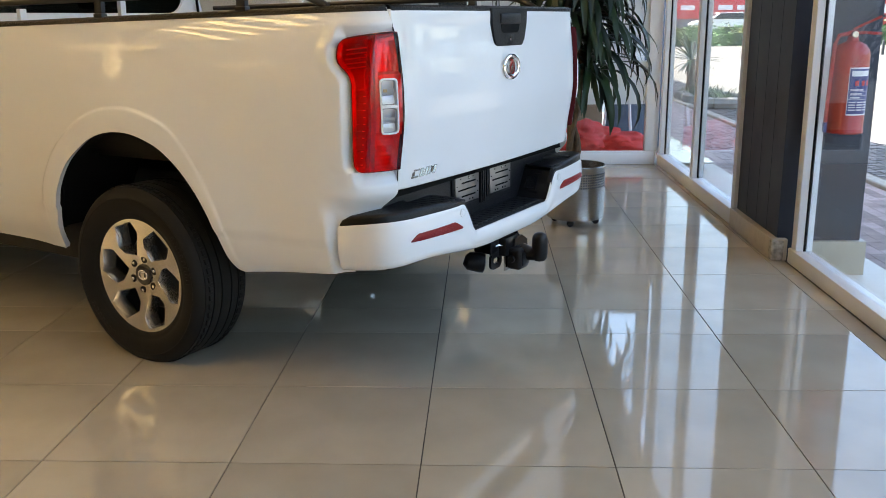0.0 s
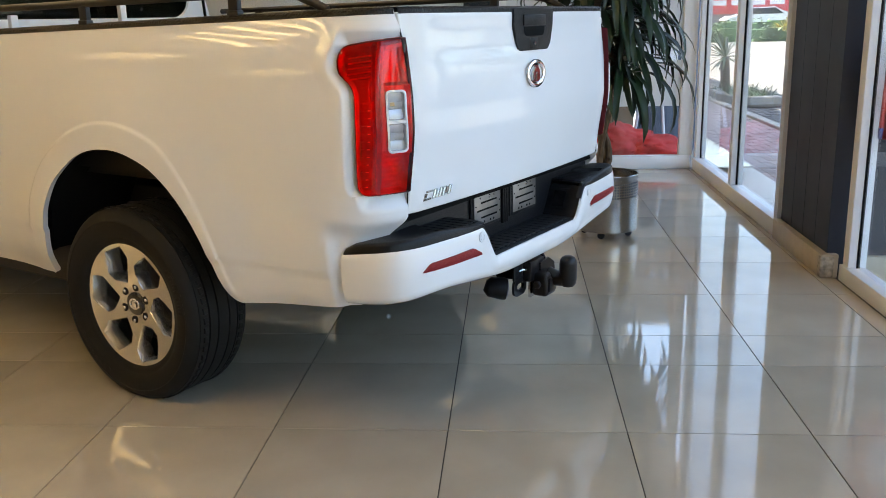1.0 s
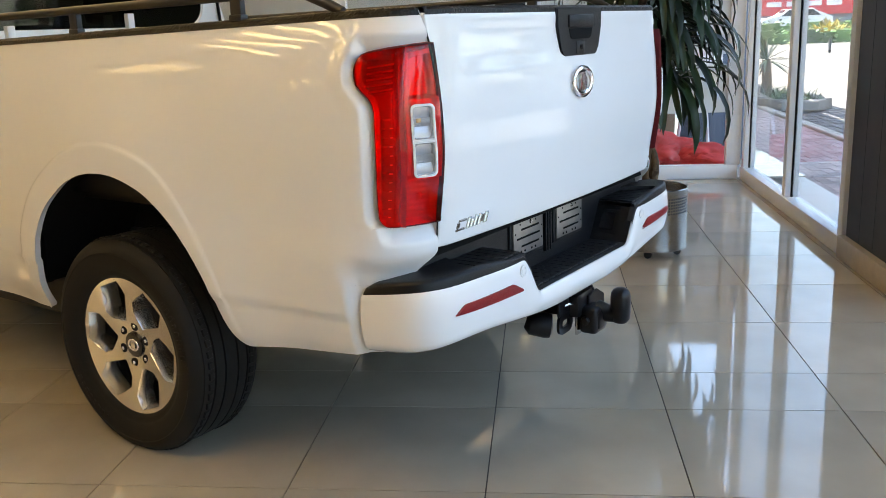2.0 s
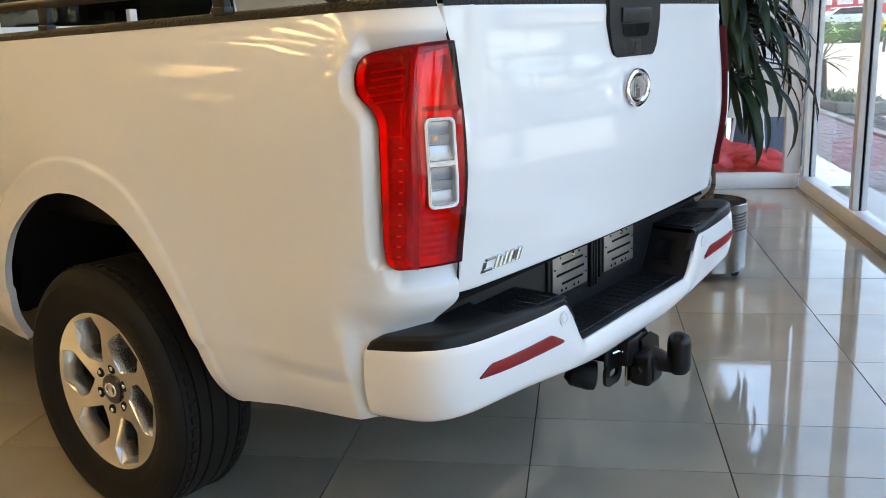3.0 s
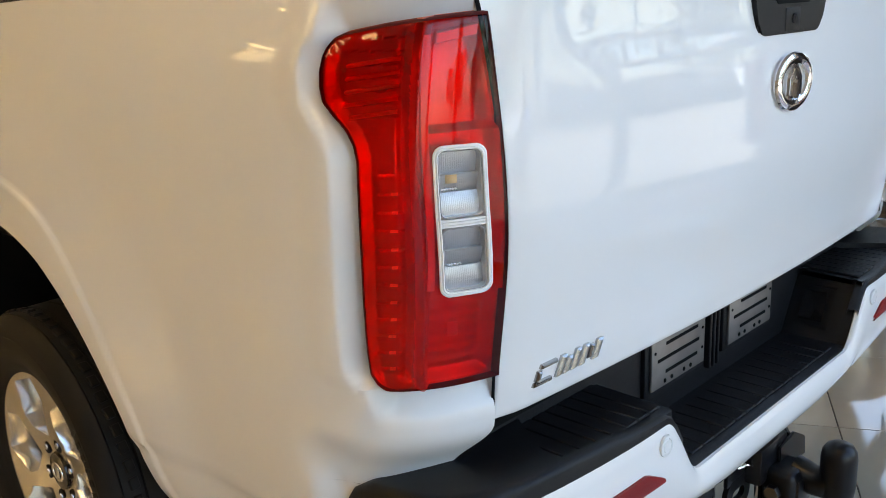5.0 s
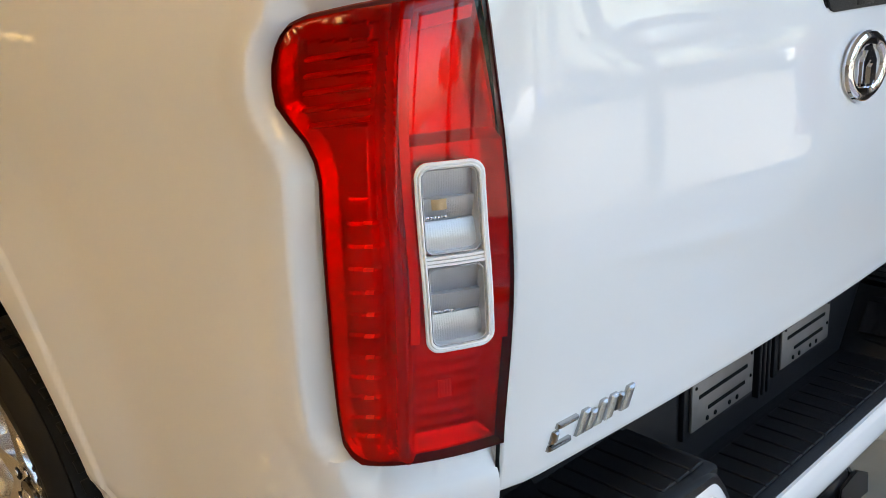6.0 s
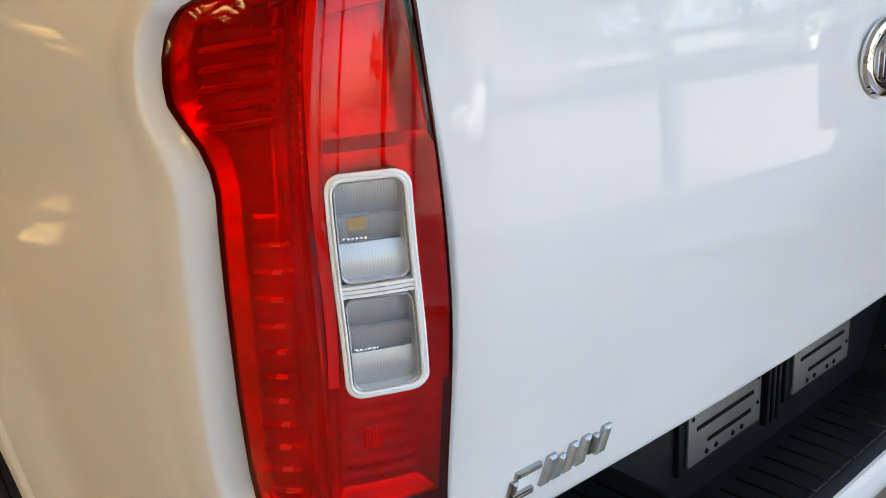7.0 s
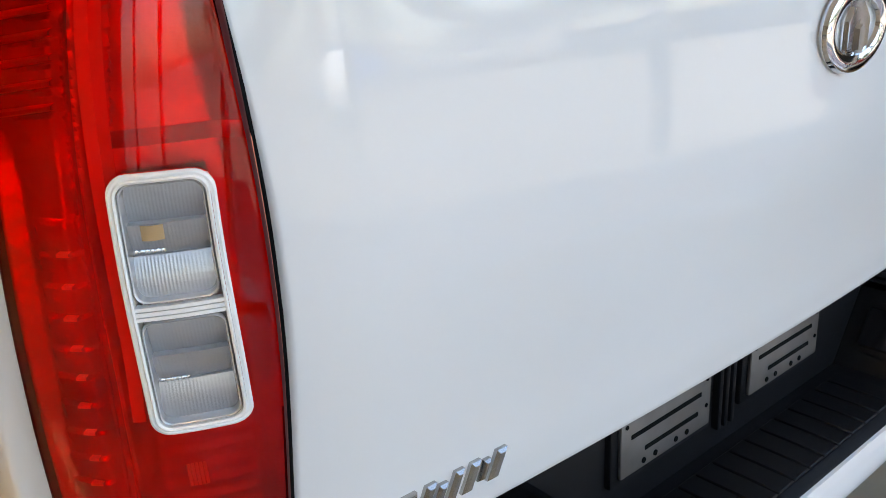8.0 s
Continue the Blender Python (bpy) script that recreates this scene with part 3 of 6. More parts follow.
for sg in (-1, 1):
    pad = part("step_pad", step_pad(sg * 0.80, sg * 0.40, 0.693, 1.02), M["plastic"], skin, "black ribbed plastic step pad")
    part("ribs", ridges(sg * 0.700, sg * 0.412, 0.6945, 1.072, 9), M["plastic"], pad)
pad = part("step_pad", step_pad(-0.345, 0.345, 0.562, 1.10), M["plastic"], skin)
part("ribs", ridges(-0.30, 0.30, 0.564, 1.115, 15), M["plastic"], pad)
for sg in (-1, 1):
    bm = bmesh.new()
    grid(bm, [[(1.245, sg * 0.335, 0.555), (1.10, sg * 0.32, 0.555)], [(1.235, sg * 0.415, 0.677), (1.10, sg * 0.40, 0.684)]])
    cheek = part("step_cheek", bm, M["plastic"], skin)
    for k, (xa, xb, fa, fb, o) in enumerate(((1.120, 1.195, 0.28, 0.86, 0.004), (1.132, 1.183, 0.36, 0.78, 0.009))):
        nrm = Vector((0, -sg * 0.84, 0.54))
        bm = bmesh.new()
        rows = []
        for x in (xa, xb):
            rows.append([Vector((x, sg * (0.327 + 0.080 * f), 0.555 + 0.125 * f)) + nrm * q for f, q in ((fa - 0.05, -0.002), (fa, o), (fb, o), (fb + 0.05, -0.002))])
        grid(bm, rows)
        part("pocket_frame", bm, M["plastic"] if k == 0 else M["gloss_black"], cheek)
    # end cap at the corner
    bm = bmesh.new()
    rows = []
    for phi in np.concatenate([np.linspace(13.0, 50, 30), np.linspace(51, 66.5, 18)]):
        y = bump_pt(phi, 0).y
        zt = bump_top(y) + corner_rise(phi)
        end = smooth(12.6, 14.5, phi)
        lip = smooth(47.5, 50.5, phi)
        hc = (1 - 0.70 * smooth(50.0, 68.0, phi)) * (0.55 + 0.45 * smooth(13.0, 21.0, phi)) * end

        def inner(d, z):
            co, q = math.cos(radians(phi)), math.sin(radians(phi))
            r = (co ** BN + q ** BN) ** (-1 / BN)
            return Vector((BX0 + (BA - d) * q * r, -(BB - d) * co * r, z))
        wide = 0.20 - 0.177 * lip
        rows.append([inner(0.004, zt - 0.008), inner(0.0045, zt + 0.017 * hc), inner(0.007, zt + 0.022 * hc), inner(0.012, zt + 0.0255 * hc), inner(0.020, zt + 0.0265 * hc), inner(wide, zt + 0.0265 * hc), inner(wide + 0.003, zt + 0.0165 * hc - 0.012 * lip)])
    grid(bm, rows)
    part("corner_cap", bm if sg < 0 else mirror(bm), M["plastic"], skin)

# dark panel under the tailgate and the two plate carriers
part("rear_valance", boxm(1.00, 1.105, -0.76, 0.76, 0.50, 0.79, bevel=0.006), M["plastic"], truck, "black plastic panel under the tailgate")
for y in (-0.026, -0.010, 0.006):
    part("valance_fin", boxm(1.10, 1.116, y - 0.0045, y + 0.0045, 0.60, 0.78, bevel=0.002), M["plastic"], truck)
for yc in (-0.155, 0.135):
    th = part("plate_carrier", boxm(1.10, 1.114, yc - 0.108, yc + 0.108, 0.615, 0.745, bevel=0.004), M["plastic"], truck, "steel number plate backing with slots")
    pl = part("backing_plate", boxm(1.114, 1.120, yc - 0.095, yc + 0.095, 0.628, 0.738, bevel=0.002), M["satin_steel"], th)
    for k, z in enumerate((0.655, 0.682, 0.709)):
        part("slot", boxm(1.1195, 1.1212, yc - 0.060 + (0.012 if k != 1 else -0.016), yc + 0.060 + (0.006 if k != 1 else 0.012), z - 0.0032, z + 0.0032, bevel=0.0005, seg=1), M["gap"], th)
    for k in range(4):
        bm = bmesh.new()
        lathe(bm, [(0.0, 0.0), (0.004, 0.0), (0.0042, -0.002)], 10, "x", center=(1.1212, yc - 0.05 + 0.024 * k + (0.02 if k > 1 else 0), 0.638))
        part("hole", bm, M["gap"], th)
    for y_, z_ in ((yc - 0.055, 0.727), (yc + 0.045, 0.727), (yc - 0.085, 0.70), (yc + 0.085, 0.66), (yc + 0.085, 0.70)):
        part("hole", lathe(bmesh.new(), [(0.0, 0.0), (0.003, 0.0), (0.0032, -0.002)], 8, "x", center=(1.1212, y_, z_)), M["gap"], th)
    part("bolt", lathe(bmesh.new(), [(0.0, 0.004), (0.005, 0.0035), (0.007, 0.0)], 12, "x", center=(1.1205, yc + 0.012, 0.726)), M["chrome"], th)

# tow bar with its ball
M["cast"] = mat("black_painted_steel", (0.004, 0.004, 0.005), 0.35, spec=0.2, vary=0.2, scale=30, bump=0.05, bump_scale=80, coat=0.3)
bm = bmesh.new()
tube(bm, [(1.06, -0.42, 0.478), (1.06, 0.42, 0.478)], 0.030, 14)
tow = part("towbar", bm, M["cast"], truck, "black tow bar with a ball and socket")
bm = bmesh.new()
prism(bm, [(1.05, 0.52), (1.22, 0.525), (1.235, 0.50), (1.23, 0.46), (1.15, 0.44), (1.05, 0.44)], "y", 0.085, 0.097, bevel=0.002)
box(bm, 1.08, 1.235, -0.035, 0.085, 0.435, 0.515, bevel=0.010)
part("tow_bracket", bm, M["cast"], tow)
bm = bmesh.new()
tube(bm, [(1.08, -0.112, 0.425), (1.095, -0.106, 0.420), (1.135, -0.084, 0.413), (1.152, -0.074, 0.410), (1.155, -0.072, 0.4095)], [0.022, 0.038, 0.043, 0.041, 0.030], 24)
part("socket", bm, M["plastic"], tow, "round black trailer socket")
# plate with a slotted chain eye
bm = bmesh.new()
a, b = rounded(0.098, 0.070, 0.028, 6), rounded(0.052, 0.024, 0.0118, 6)
rows = [[(x, -0.058 + p[0] * k + q[0] * (1 - k), 0.424 + p[1] * k + q[1] * (1 - k)) for x, k in ((1.192, 0.0), (1.192, 1.0), (1.202, 1.0), (1.202, 0.0))] for p, q in zip(a, b)]
grid(bm, rows, close_u=True, close_v=True)
box(bm, 1.191, 1.2015, -0.104, -0.012, 0.452, 0.530, bevel=0.004)
part("chain_eye", bm, M["cast"], tow)
part("safety_pin", tube(bmesh.new(), [(1.206, -0.075, 0.487), (1.215, -0.062, 0.492), (1.220, -0.045, 0.486), (1.215, -0.030, 0.490)], 0.0035, 8), M["chrome"], tow, "small bright safety pin")
blk = part("coupling_block", boxm(1.222, 1.288, -0.010, 0.080, 0.376, 0.468, bevel=0.016, seg=3), M["cast"], tow)
part("block_face", boxm(1.270, 1.2945, 0.004, 0.066, 0.392, 0.452, bevel=0.008, seg=2), M["cast"], blk)
part("block_flange", boxm(1.213, 1.2225, -0.016, 0.086, 0.370, 0.474, bevel=0.003), M["steel"], blk)
part("bolt_head", lathe(bmesh.new(), [(0.0, -0.012), (0.014, -0.012), (0.016, -0.008), (0.016, 0.004)], 6, "y", center=(1.25, -0.010, 0.425)), M["cast"], blk)
part("stone_plate", prism(bmesh.new(), [(0.03, 0.445), (0.03, 0.500), (0.095, 0.508), (0.150, 0.478), (0.157, 0.435)], "x", 1.236, 1.243, bevel=0.002), M["cast"], tow)
bm = bmesh.new()
tube(bm, [(1.26, 0.055, 0.452), (1.30, 0.055, 0.440), (1.325, 0.055, 0.442), (1.341, 0.055, 0.456), (1.345, 0.055, 0.475)], [0.030, 0.030, 0.031, 0.031, 0.030], 18)
lathe(bm, [(0.0, 0.058), (0.012, 0.057), (0.024, 0.051), (0.031, 0.040), (0.033, 0.026), (0.033, -0.03), (0.031, -0.05), (0.022, -0.062), (0.0, -0.066)], 28, "z", center=(1.345, 0.055, 0.478))
part("tow_ball", bm, M["cast"], tow, "black capped tow ball")

for o in tow.children:
    o.location.z -= 0.052

# ---- wheels ----
R_T, R_R, W_Y = 0.368, 0.232, 0.0


def wheel():
    w = new("wheel")
    bm = bmesh.new()
    prof = [(0.222, -0.100), (0.236, -0.112), (0.248, -0.121), (0.258, -0.1225), (0.261, -0.125), (0.275, -0.131), (0.300, -0.137), (0.320, -0.1365), (0.322, -0.138), (0.336, -0.134), (0.349, -0.125), (0.357, -0.116), (0.3615, -0.110)]
    tread = []
    for y0, y1 in ((-0.107, -0.070), (-0.063, -0.030), (-0.023, 0.023), (0.030, 0.063), (0.070, 0.107)):
        cr = lambda y: R_T - 0.005 * (y / 0.11) ** 2
        tread += [(cr(y0) - 0.009, y0 - 0.001), (cr(y0), y0), (cr((y0 + y1) / 2), (y0 + y1) / 2), (cr(y1), y1), (cr(y1) - 0.009, y1 + 0.001)]
    prof = prof + tread + [(r, -y) for r, y in reversed(prof)]
    lathe(bm, prof, 96, "y")
    for v in bm.verts:
        v.co.z = max(v.co.z, -0.3545)
    tyre = part("tyre", bm, M["rubber"], w, "black all-terrain tyre")
    # shoulder blocks, cut by short sipes
    blk = bmesh.new()
    box(blk, -0.0122, 0.0122, -0.1195, -0.100, 0.350, 0.3630, bevel=0.002, seg=1)
    bme = bpy.data.meshes.new("tread_block")
    blk.to_mesh(bme)
    blk.free()
    bme.materials.append(M["rubber"])
    for k in range(64):
        if 31 <= k <= 33:
            continue
        for sgn in (1, -1):
            o = new("tread_block", bme)
            o.parent = tyre
            o.matrix_basis = Matrix.Rotation(k * math.tau / 64, 4, "Y") @ Matrix.Diagonal((1, sgn, 1, 1)) @ pose(0, 0, 0, -4, 0, 5)
    for a0 in (0.9, 3.6):
        for k in range(8):
            a = a0 + 0.085 * k
            w_ = 0.0075 if k % 3 else 0.005
            bar = boxm(-w_, w_, -0.1385, -0.132, 0.292, 0.312, bevel=0.0015, seg=1)
            rot = Matrix.Rotation(a, 4, "Y")
            for v in bar.verts:
                v.co = rot @ v.co
            part("sidewall_bar", bar, M["rubber"], tyre)
    # rim: barrel, lip and six skewed spokes
    bm = bmesh.new()
    lathe(bm, [(0.2405, -0.102), (0.2385, -0.1085), (0.2345, -0.1095), (0.231, -0.104), (0.228, -0.08)], 96, "y")
    rim = part("rim", bm, M["alloy"], w, "silver six-spoke alloy rim")
    # barrel in near black: the shade inside the wheel is put into its colour
    part("barrel", lathe(bmesh.new(), [(0.2275, -0.081), (0.215, -0.03), (0.20, 0.09), (0.239, 0.10)], 64, "y"), M["gap"], rim)

    # one window of the cast face: its corners as (degrees, radius), and the loops round it
    corners = [Vector((r * 0.24 * math.cos(radians(a)), r * 0.24 * math.sin(radians(a)))) for a, r in ((-3, 0.35), (-22, 0.73), (-15, 0.925), (10, 0.925), (27, 0.65), (26, 0.50))]
    mid_w = Vector((0.150 * math.cos(radians(2)), 0.150 * math.sin(radians(2))))

    def face_y(r):
        return -0.086 - 0.024 * (r - 0.048) / 0.187

    def cut(d, ring_pts):
        """Where a ray from the middle of the window meets a closed outline."""
        best = None
        for a, b in zip(ring_pts, ring_pts[1:] + ring_pts[:1]):
            e = b - a
            den = d.x * e.y - d.y * e.x
            if abs(den) < 1e-12:
                continue
            o = a - mid_w
            t, u = (o.x * e.y - o.y * e.x) / den, (o.x * d.y - o.y * d.x) / den
            if t > 0 and -1e-6 <= u <= 1 + 1e-6 and (best is None or t < best):
                best = t
        return mid_w + d * best
    sector = [Vector((r * math.cos(radians(a)), r * math.sin(radians(a)))) for r, a in [(0.235, -30 + 60 * k / 20) for k in range(21)] + [(0.045, 30 - 60 * k / 8) for k in range(9)]]
    marks = sorted([math.atan2((p - mid_w).y, (p - mid_w).x) % math.tau for p in corners + [sector[0], sector[20], sector[21], sector[29]]] + [math.tau * k / 40 for k in range(40)] + [math.pi])
    marks = [a for k, a in enumerate(marks) if k == 0 or a - marks[k - 1] > 0.004]

    def half(lo, hi, turn, t):
        """The cast face on one side of a window, from its edge down the drafted wall."""
        rows = []
        for a in [q for q in marks if lo - 1e-6 <= q <= hi + 1e-6] + ([math.tau] if hi > 6 else []):
            d = Vector((math.cos(a), math.sin(a)))
            o, c = cut(d, sector), cut(d, corners)
            row = []
            for k in (0.0, 0.5, 0.94):
                p = o.lerp(c, k)
                row.append((p, face_y(p.length)))
            y = face_y(c.length)
            row.append((c, y + 0.004))
            for k, dy in ((0.05, 0.024), (0.10, 0.042), (0.11, 0.060)):
                row.append((c.lerp(mid_w, k), y + dy))
            rows.append([(Matrix.Rotation(turn, 2) @ p).to_tuple() + (yy,) for p, yy in row])
        grid(t, [[(p[0], p[2], p[1]) for p in r] for r in rows])

    for k in range(6):
        a = radians(112) + k * math.tau / 6
        t = bmesh.new()
        half(0, math.pi, a, t)
        half(math.pi, math.tau, a + math.tau / 6, t)
        bmesh.ops.remove_doubles(t, verts=t.verts, dist=0.0004)
        bmesh.ops.recalc_face_normals(t, faces=t.faces)
        part("spoke", t, M["alloy"], rim)
    bm = lathe(bmesh.new(), [(0.0, -0.082), (0.03, -0.085), (0.055, -0.083), (0.062, -0.07)], 40, "y")
    part("hub", bm, M["alloy"], rim)
    cap = part("centre_cap", lathe(bmesh.new(), [(0.0, -0.0935), (0.034, -0.0930), (0.042, -0.0915), (0.045, -0.080)], 36, "y"), M["gloss_black"], rim, "black centre cap with a chrome badge")
    bm = bmesh.new()
    t = ring(bmesh.new(), 0.024, 0.018, 0.004, 0, 0, 0, 30)
    for v in t.verts:
        v.co = Vector((v.co.y, -0.0938 - v.co.x, v.co.z))
    me = bpy.data.meshes.new("tmp")
    t.to_mesh(me)
    t.free()
    bm.from_mesh(me)
    bpy.data.meshes.remove(me)
    box(bm, -0.010, 0.010, -0.0968, -0.092, -0.013, 0.013, bevel=0.002)
    part("cap_badge", bm, M["chrome"], rim)
    for k in range(6):
        a = k * math.tau / 6 + 0.35
        # near-black disc paints the shade of the silver recess round each nut
        bm = lathe(bmesh.new(), [(0.0165, -0.0870), (0.0160, -0.0895), (0.0, -0.0898)], 16, "y", center=(0.0665 * math.cos(a), 0, 0.0665 * math.sin(a)))
        part("lug_pocket", bm, M["gap"], rim)
        bm = lathe(bmesh.new(), [(0.0, -0.0935), (0.005, -0.0930), (0.0068, -0.0915), (0.0074, -0.088)], 6, "y", center=(0.0665 * math.cos(a), 0, 0.0665 * math.sin(a)))
        part("lug_nut", bm, M["chrome"], rim)
    part("brake_drum", lathe(bmesh.new(), [(0.0, -0.02), (0.15, -0.02), (0.16, -0.01), (0.16, 0.06), (0.0, 0.06)], 40, "y"), M["dark_metal"], w)
    return w


wl = wheel()
wl.parent = truck
wl.matrix_basis = pose(0.027, -0.788, R_T - 0.014)
wr = copy_thing(wl, pose(0.027, 0.788, R_T - 0.014, 0, 0, 180))
wr.parent = truck
for sx, sy, rz in ((-3.18, -0.785, 0), (-3.18, 0.785, 180)):
    q = copy_thing(wl, pose(sx, sy, R_T - 0.014, 0, 0, rz))
    q.parent = truck

# wheel housing, bed floor and inner walls
bm = bmesh.new()
lathe(bm, [(0.53, -0.828), (0.54, -0.828), (0.545, -0.45), (0.0, -0.45)], 40, "y", center=(0.01, 0, 0.40))
for v in bm.verts:
    if abs(v.co.y) > 0.8:
        v.co.y *= 1 + 0.088 * smooth(0.60, 0.78, v.co.z)
bmesh.ops.delete(bm, geom=[v for v in bm.verts if v.co.z < 0.44], context="VERTS")
part("wheel_housing", bm, M["gap"], truck)
bm = bmesh.new()
lathe(bm, [(0.53, 0.828), (0.54, 0.828), (0.545, 0.45), (0.0, 0.45)], 40, "y", center=(0.01, 0, 0.40))
for v in bm.verts:
    if abs(v.co.y) > 0.8:
        v.co.y *= 1 + 0.088 * smooth(0.60, 0.78, v.co.z)
bmesh.ops.delete(bm, geom=[v for v in bm.verts if v.co.z < 0.44], context="VERTS")
part("wheel_housing", bm, M["gap"], truck)
bm = bmesh.new()
box(bm, -1.20, 1.12, -0.74, 0.74, 0.80, 0.84)
box(bm, -1.20, 0.98, -0.815, -0.78, 0.84, 1.32)
box(bm, -1.20, 0.98, 0.78, 0.815, 0.84, 1.32)
box(bm, -1.20, -1.16, -0.79, 0.79, 0.84, 1.34)
part("bed_liner", bm, M["liner"], truck, "black sprayed bed liner", smooth=False)
part("chassis", boxm(-3.9, 0.95, -0.45, 0.45, 0.52, 0.70, bevel=0.02), M["dark_metal"], truck)
# three boxes added out of sight to keep light off the floor below
part("fuel_tank", boxm(-2.2, -0.62, -0.66, -0.20, 0.27, 0.54, bevel=0.04), M["dark_metal"], truck)
part("gearbox", boxm(-3.4, -0.66, -0.16, 0.16, 0.28, 0.52, bevel=0.05), M["dark_metal"], truck)
part("exhaust_silencer", boxm(-2.0, -0.70, 0.22, 0.62, 0.29, 0.50, bevel=0.06), M["dark_metal"], truck)
part("rear_axle", tube(bmesh.new(), [(0, -0.70, 0.36), (0, -0.15, 0.36), (0, 0, 0.36), (0, 0.15, 0.36), (0, 0.70, 0.36)], [0.045, 0.05, 0.13, 0.05, 0.045], 16), M["dark_metal"], truck)


for sg in (-1, 1):
    for x0, x1, z0 in ((0.60, 0.97, 0.50), (-1.20, -0.56, 0.47)):
        part("inner_panel", boxm(x0, x1, min(sg * 0.775, sg * 0.795), max(sg * 0.775, sg * 0.795), z0, 0.82), M["gap"], truck, smooth=False)
    part("rail", boxm(-1.0, 1.02, min(sg * 0.40, sg * 0.47), max(sg * 0.40, sg * 0.47), 0.50, 0.62, bevel=0.01), M["dark_metal"], truck)
part("cross_member", boxm(0.98, 1.06, -0.74, 0.74, 0.54, 0.66), M["gap"], truck, smooth=False)
part("spare_tyre", lathe(bmesh.new(), [(0.20, -0.09), (0.23, -0.11), (0.30, -0.125), (0.345, -0.105), (0.362, -0.07), (0.366, 0.0), (0.362, 0.07), (0.345, 0.105), (0.23, 0.11), (0.20, 0.09)], 48, "z", center=(0.70, 0, 0.53)), M["rubber"], truck, "black spare tyre slung under the bed")


# rough black coating over the top edge of the bed
def grained(rows, step, rng):
    """Resamples a strip of profiles to small cells and roughens it."""
    out = []
    for a, b in zip(rows[:-1], rows[1:]):
        d = max((Vector(p) - Vector(q)).length for p, q in zip(a, b))
        n = max(1, int(d / step))
        for k in range(n):
            out.append([Vector(p).lerp(Vector(q), k / n) for p, q in zip(a, b)])
    out.append([Vector(p) for p in rows[-1]])
    fine = []
    for row in out:
        f = [row[0]]
        for p, q in zip(row[:-1], row[1:]):
            n = max(1, min(int((q - p).length / step), 5))
            f += [p.lerp(q, (k + 1) / n) for k in range(n)]
        fine.append(f)
    m = min(len(f) for f in fine)
    fine = [f[:m] for f in fine]
    for f in fine:
        for k in range(1, m):
            f[k] = f[k] + Vector((rng.uniform(-1, 1), rng.uniform(-1, 1), rng.uniform(-1, 1))) * 0.0008
    return fine


def edge_cap(sg):
    bm = bmesh.new()
    rows = []
    hub = Vector((0.80, -0.62, 0))
    for x in np.linspace(-1.20, 0.78, 40):
        zl = coat_z(x)
        o = [side_pt(x, z, e) for z, e in ((zl, 0.0), (zl + 0.001, 0.0025), (zl + 0.013, 0.0025))]
        t = side_pt(x, zl + 0.013).y
        rows.append([tuple(p) for p in o] + [(x, t + 0.003, zl + 0.019), (x, t + 0.012, zl + 0.022), (x, t + 0.07, zl + 0.022), (x, t + 0.075, zl - 0.02)])
    for f in np.linspace(0, 1, 20):
        zl = coat_z(rear_pt(f * phi_at_y(gap_y(1.36) + 0.002, 1.36), 1.36).x)
        ph = [f * phi_at_y(gap_y(z) + 0.002, z) for z in (zl, zl + 0.013)]
        o = [rear_pt(ph[0], zl), rear_pt(ph[0], zl + 0.001, 0.0025), rear_pt(ph[1], zl + 0.013, 0.0025)]
        p = rear_pt(ph[1], zl + 0.013)
        d = (hub - Vector((p.x, p.y, 0))).normalized()
        q = [Vector((p.x, p.y, 0)) + d * k for k in (0.003, 0.012, 0.07, 0.075)]
        rows.append([tuple(v) for v in o] + [(q[k].x, q[k].y, z) for k, z in enumerate((zl + 0.019, zl + 0.022, zl + 0.022, zl - 0.02))])
    rows = grained(rows, 0.0042, random.Random(5))
    grid(bm, rows)
    return bm if sg < 0 else mirror(bm)


for sg in (-1, 1):
    part("edge_cap", edge_cap(sg), M["liner"], truck, "rough black coated top edge", smooth=False)
bm = bmesh.new()
rows = []
for y in np.linspace(0.004 - gap_y(1.37), gap_y(1.37) - 0.004, 40):
    x = gate_x(y, 1.368)
    rows.append([(x - 0.002, y, 1.3675), (x + 0.001, y, 1.369), (x + 0.001, y, 1.380), (x - 0.008, y, 1.387), (x - 0.06, y, 1.387), (x - 0.062, y, 1.34)])
grid(bm, grained(rows, 0.0042, random.Random(6)))
part("edge_cap", bm, M["liner"], truck, smooth=False)

# black rack tubes on the bed
M["rack"] = mat("black_rack_paint", (0.015, 0.015, 0.016), 0.4, vary=0.1, bump=0.05)
for sg in (-1, 1):
    y = sg * 0.828
    bm = bmesh.new()
    tube(bm, [(-1.16, y, 1.421), (-0.5, y, 1.427), (0.2, y, 1.434), (0.70, y, 1.440), (0.80, y, 1.438), (0.86, y, 1.428), (0.92, y * 0.995, 1.405), (0.965, y * 0.985, 1.382)], 0.0135, 12)
    rack = part("rack_rail", bm, M["rack"], truck, "black tubular bed rack rail")
    for x in (-0.875, -0.135, 0.604):
        bm = boxm(x - 0.021, x + 0.021, y - 0.010, y + 0.010, coat_z(x) + 0.018, 1.432, bevel=0.004)
        box(bm, x - 0.024, x + 0.024, y - 0.014, y + 0.014, coat_z(x) + 0.018, coat_z(x) + 0.034, bevel=0.003)
        part("rack_post", bm, M["rack"], rack)

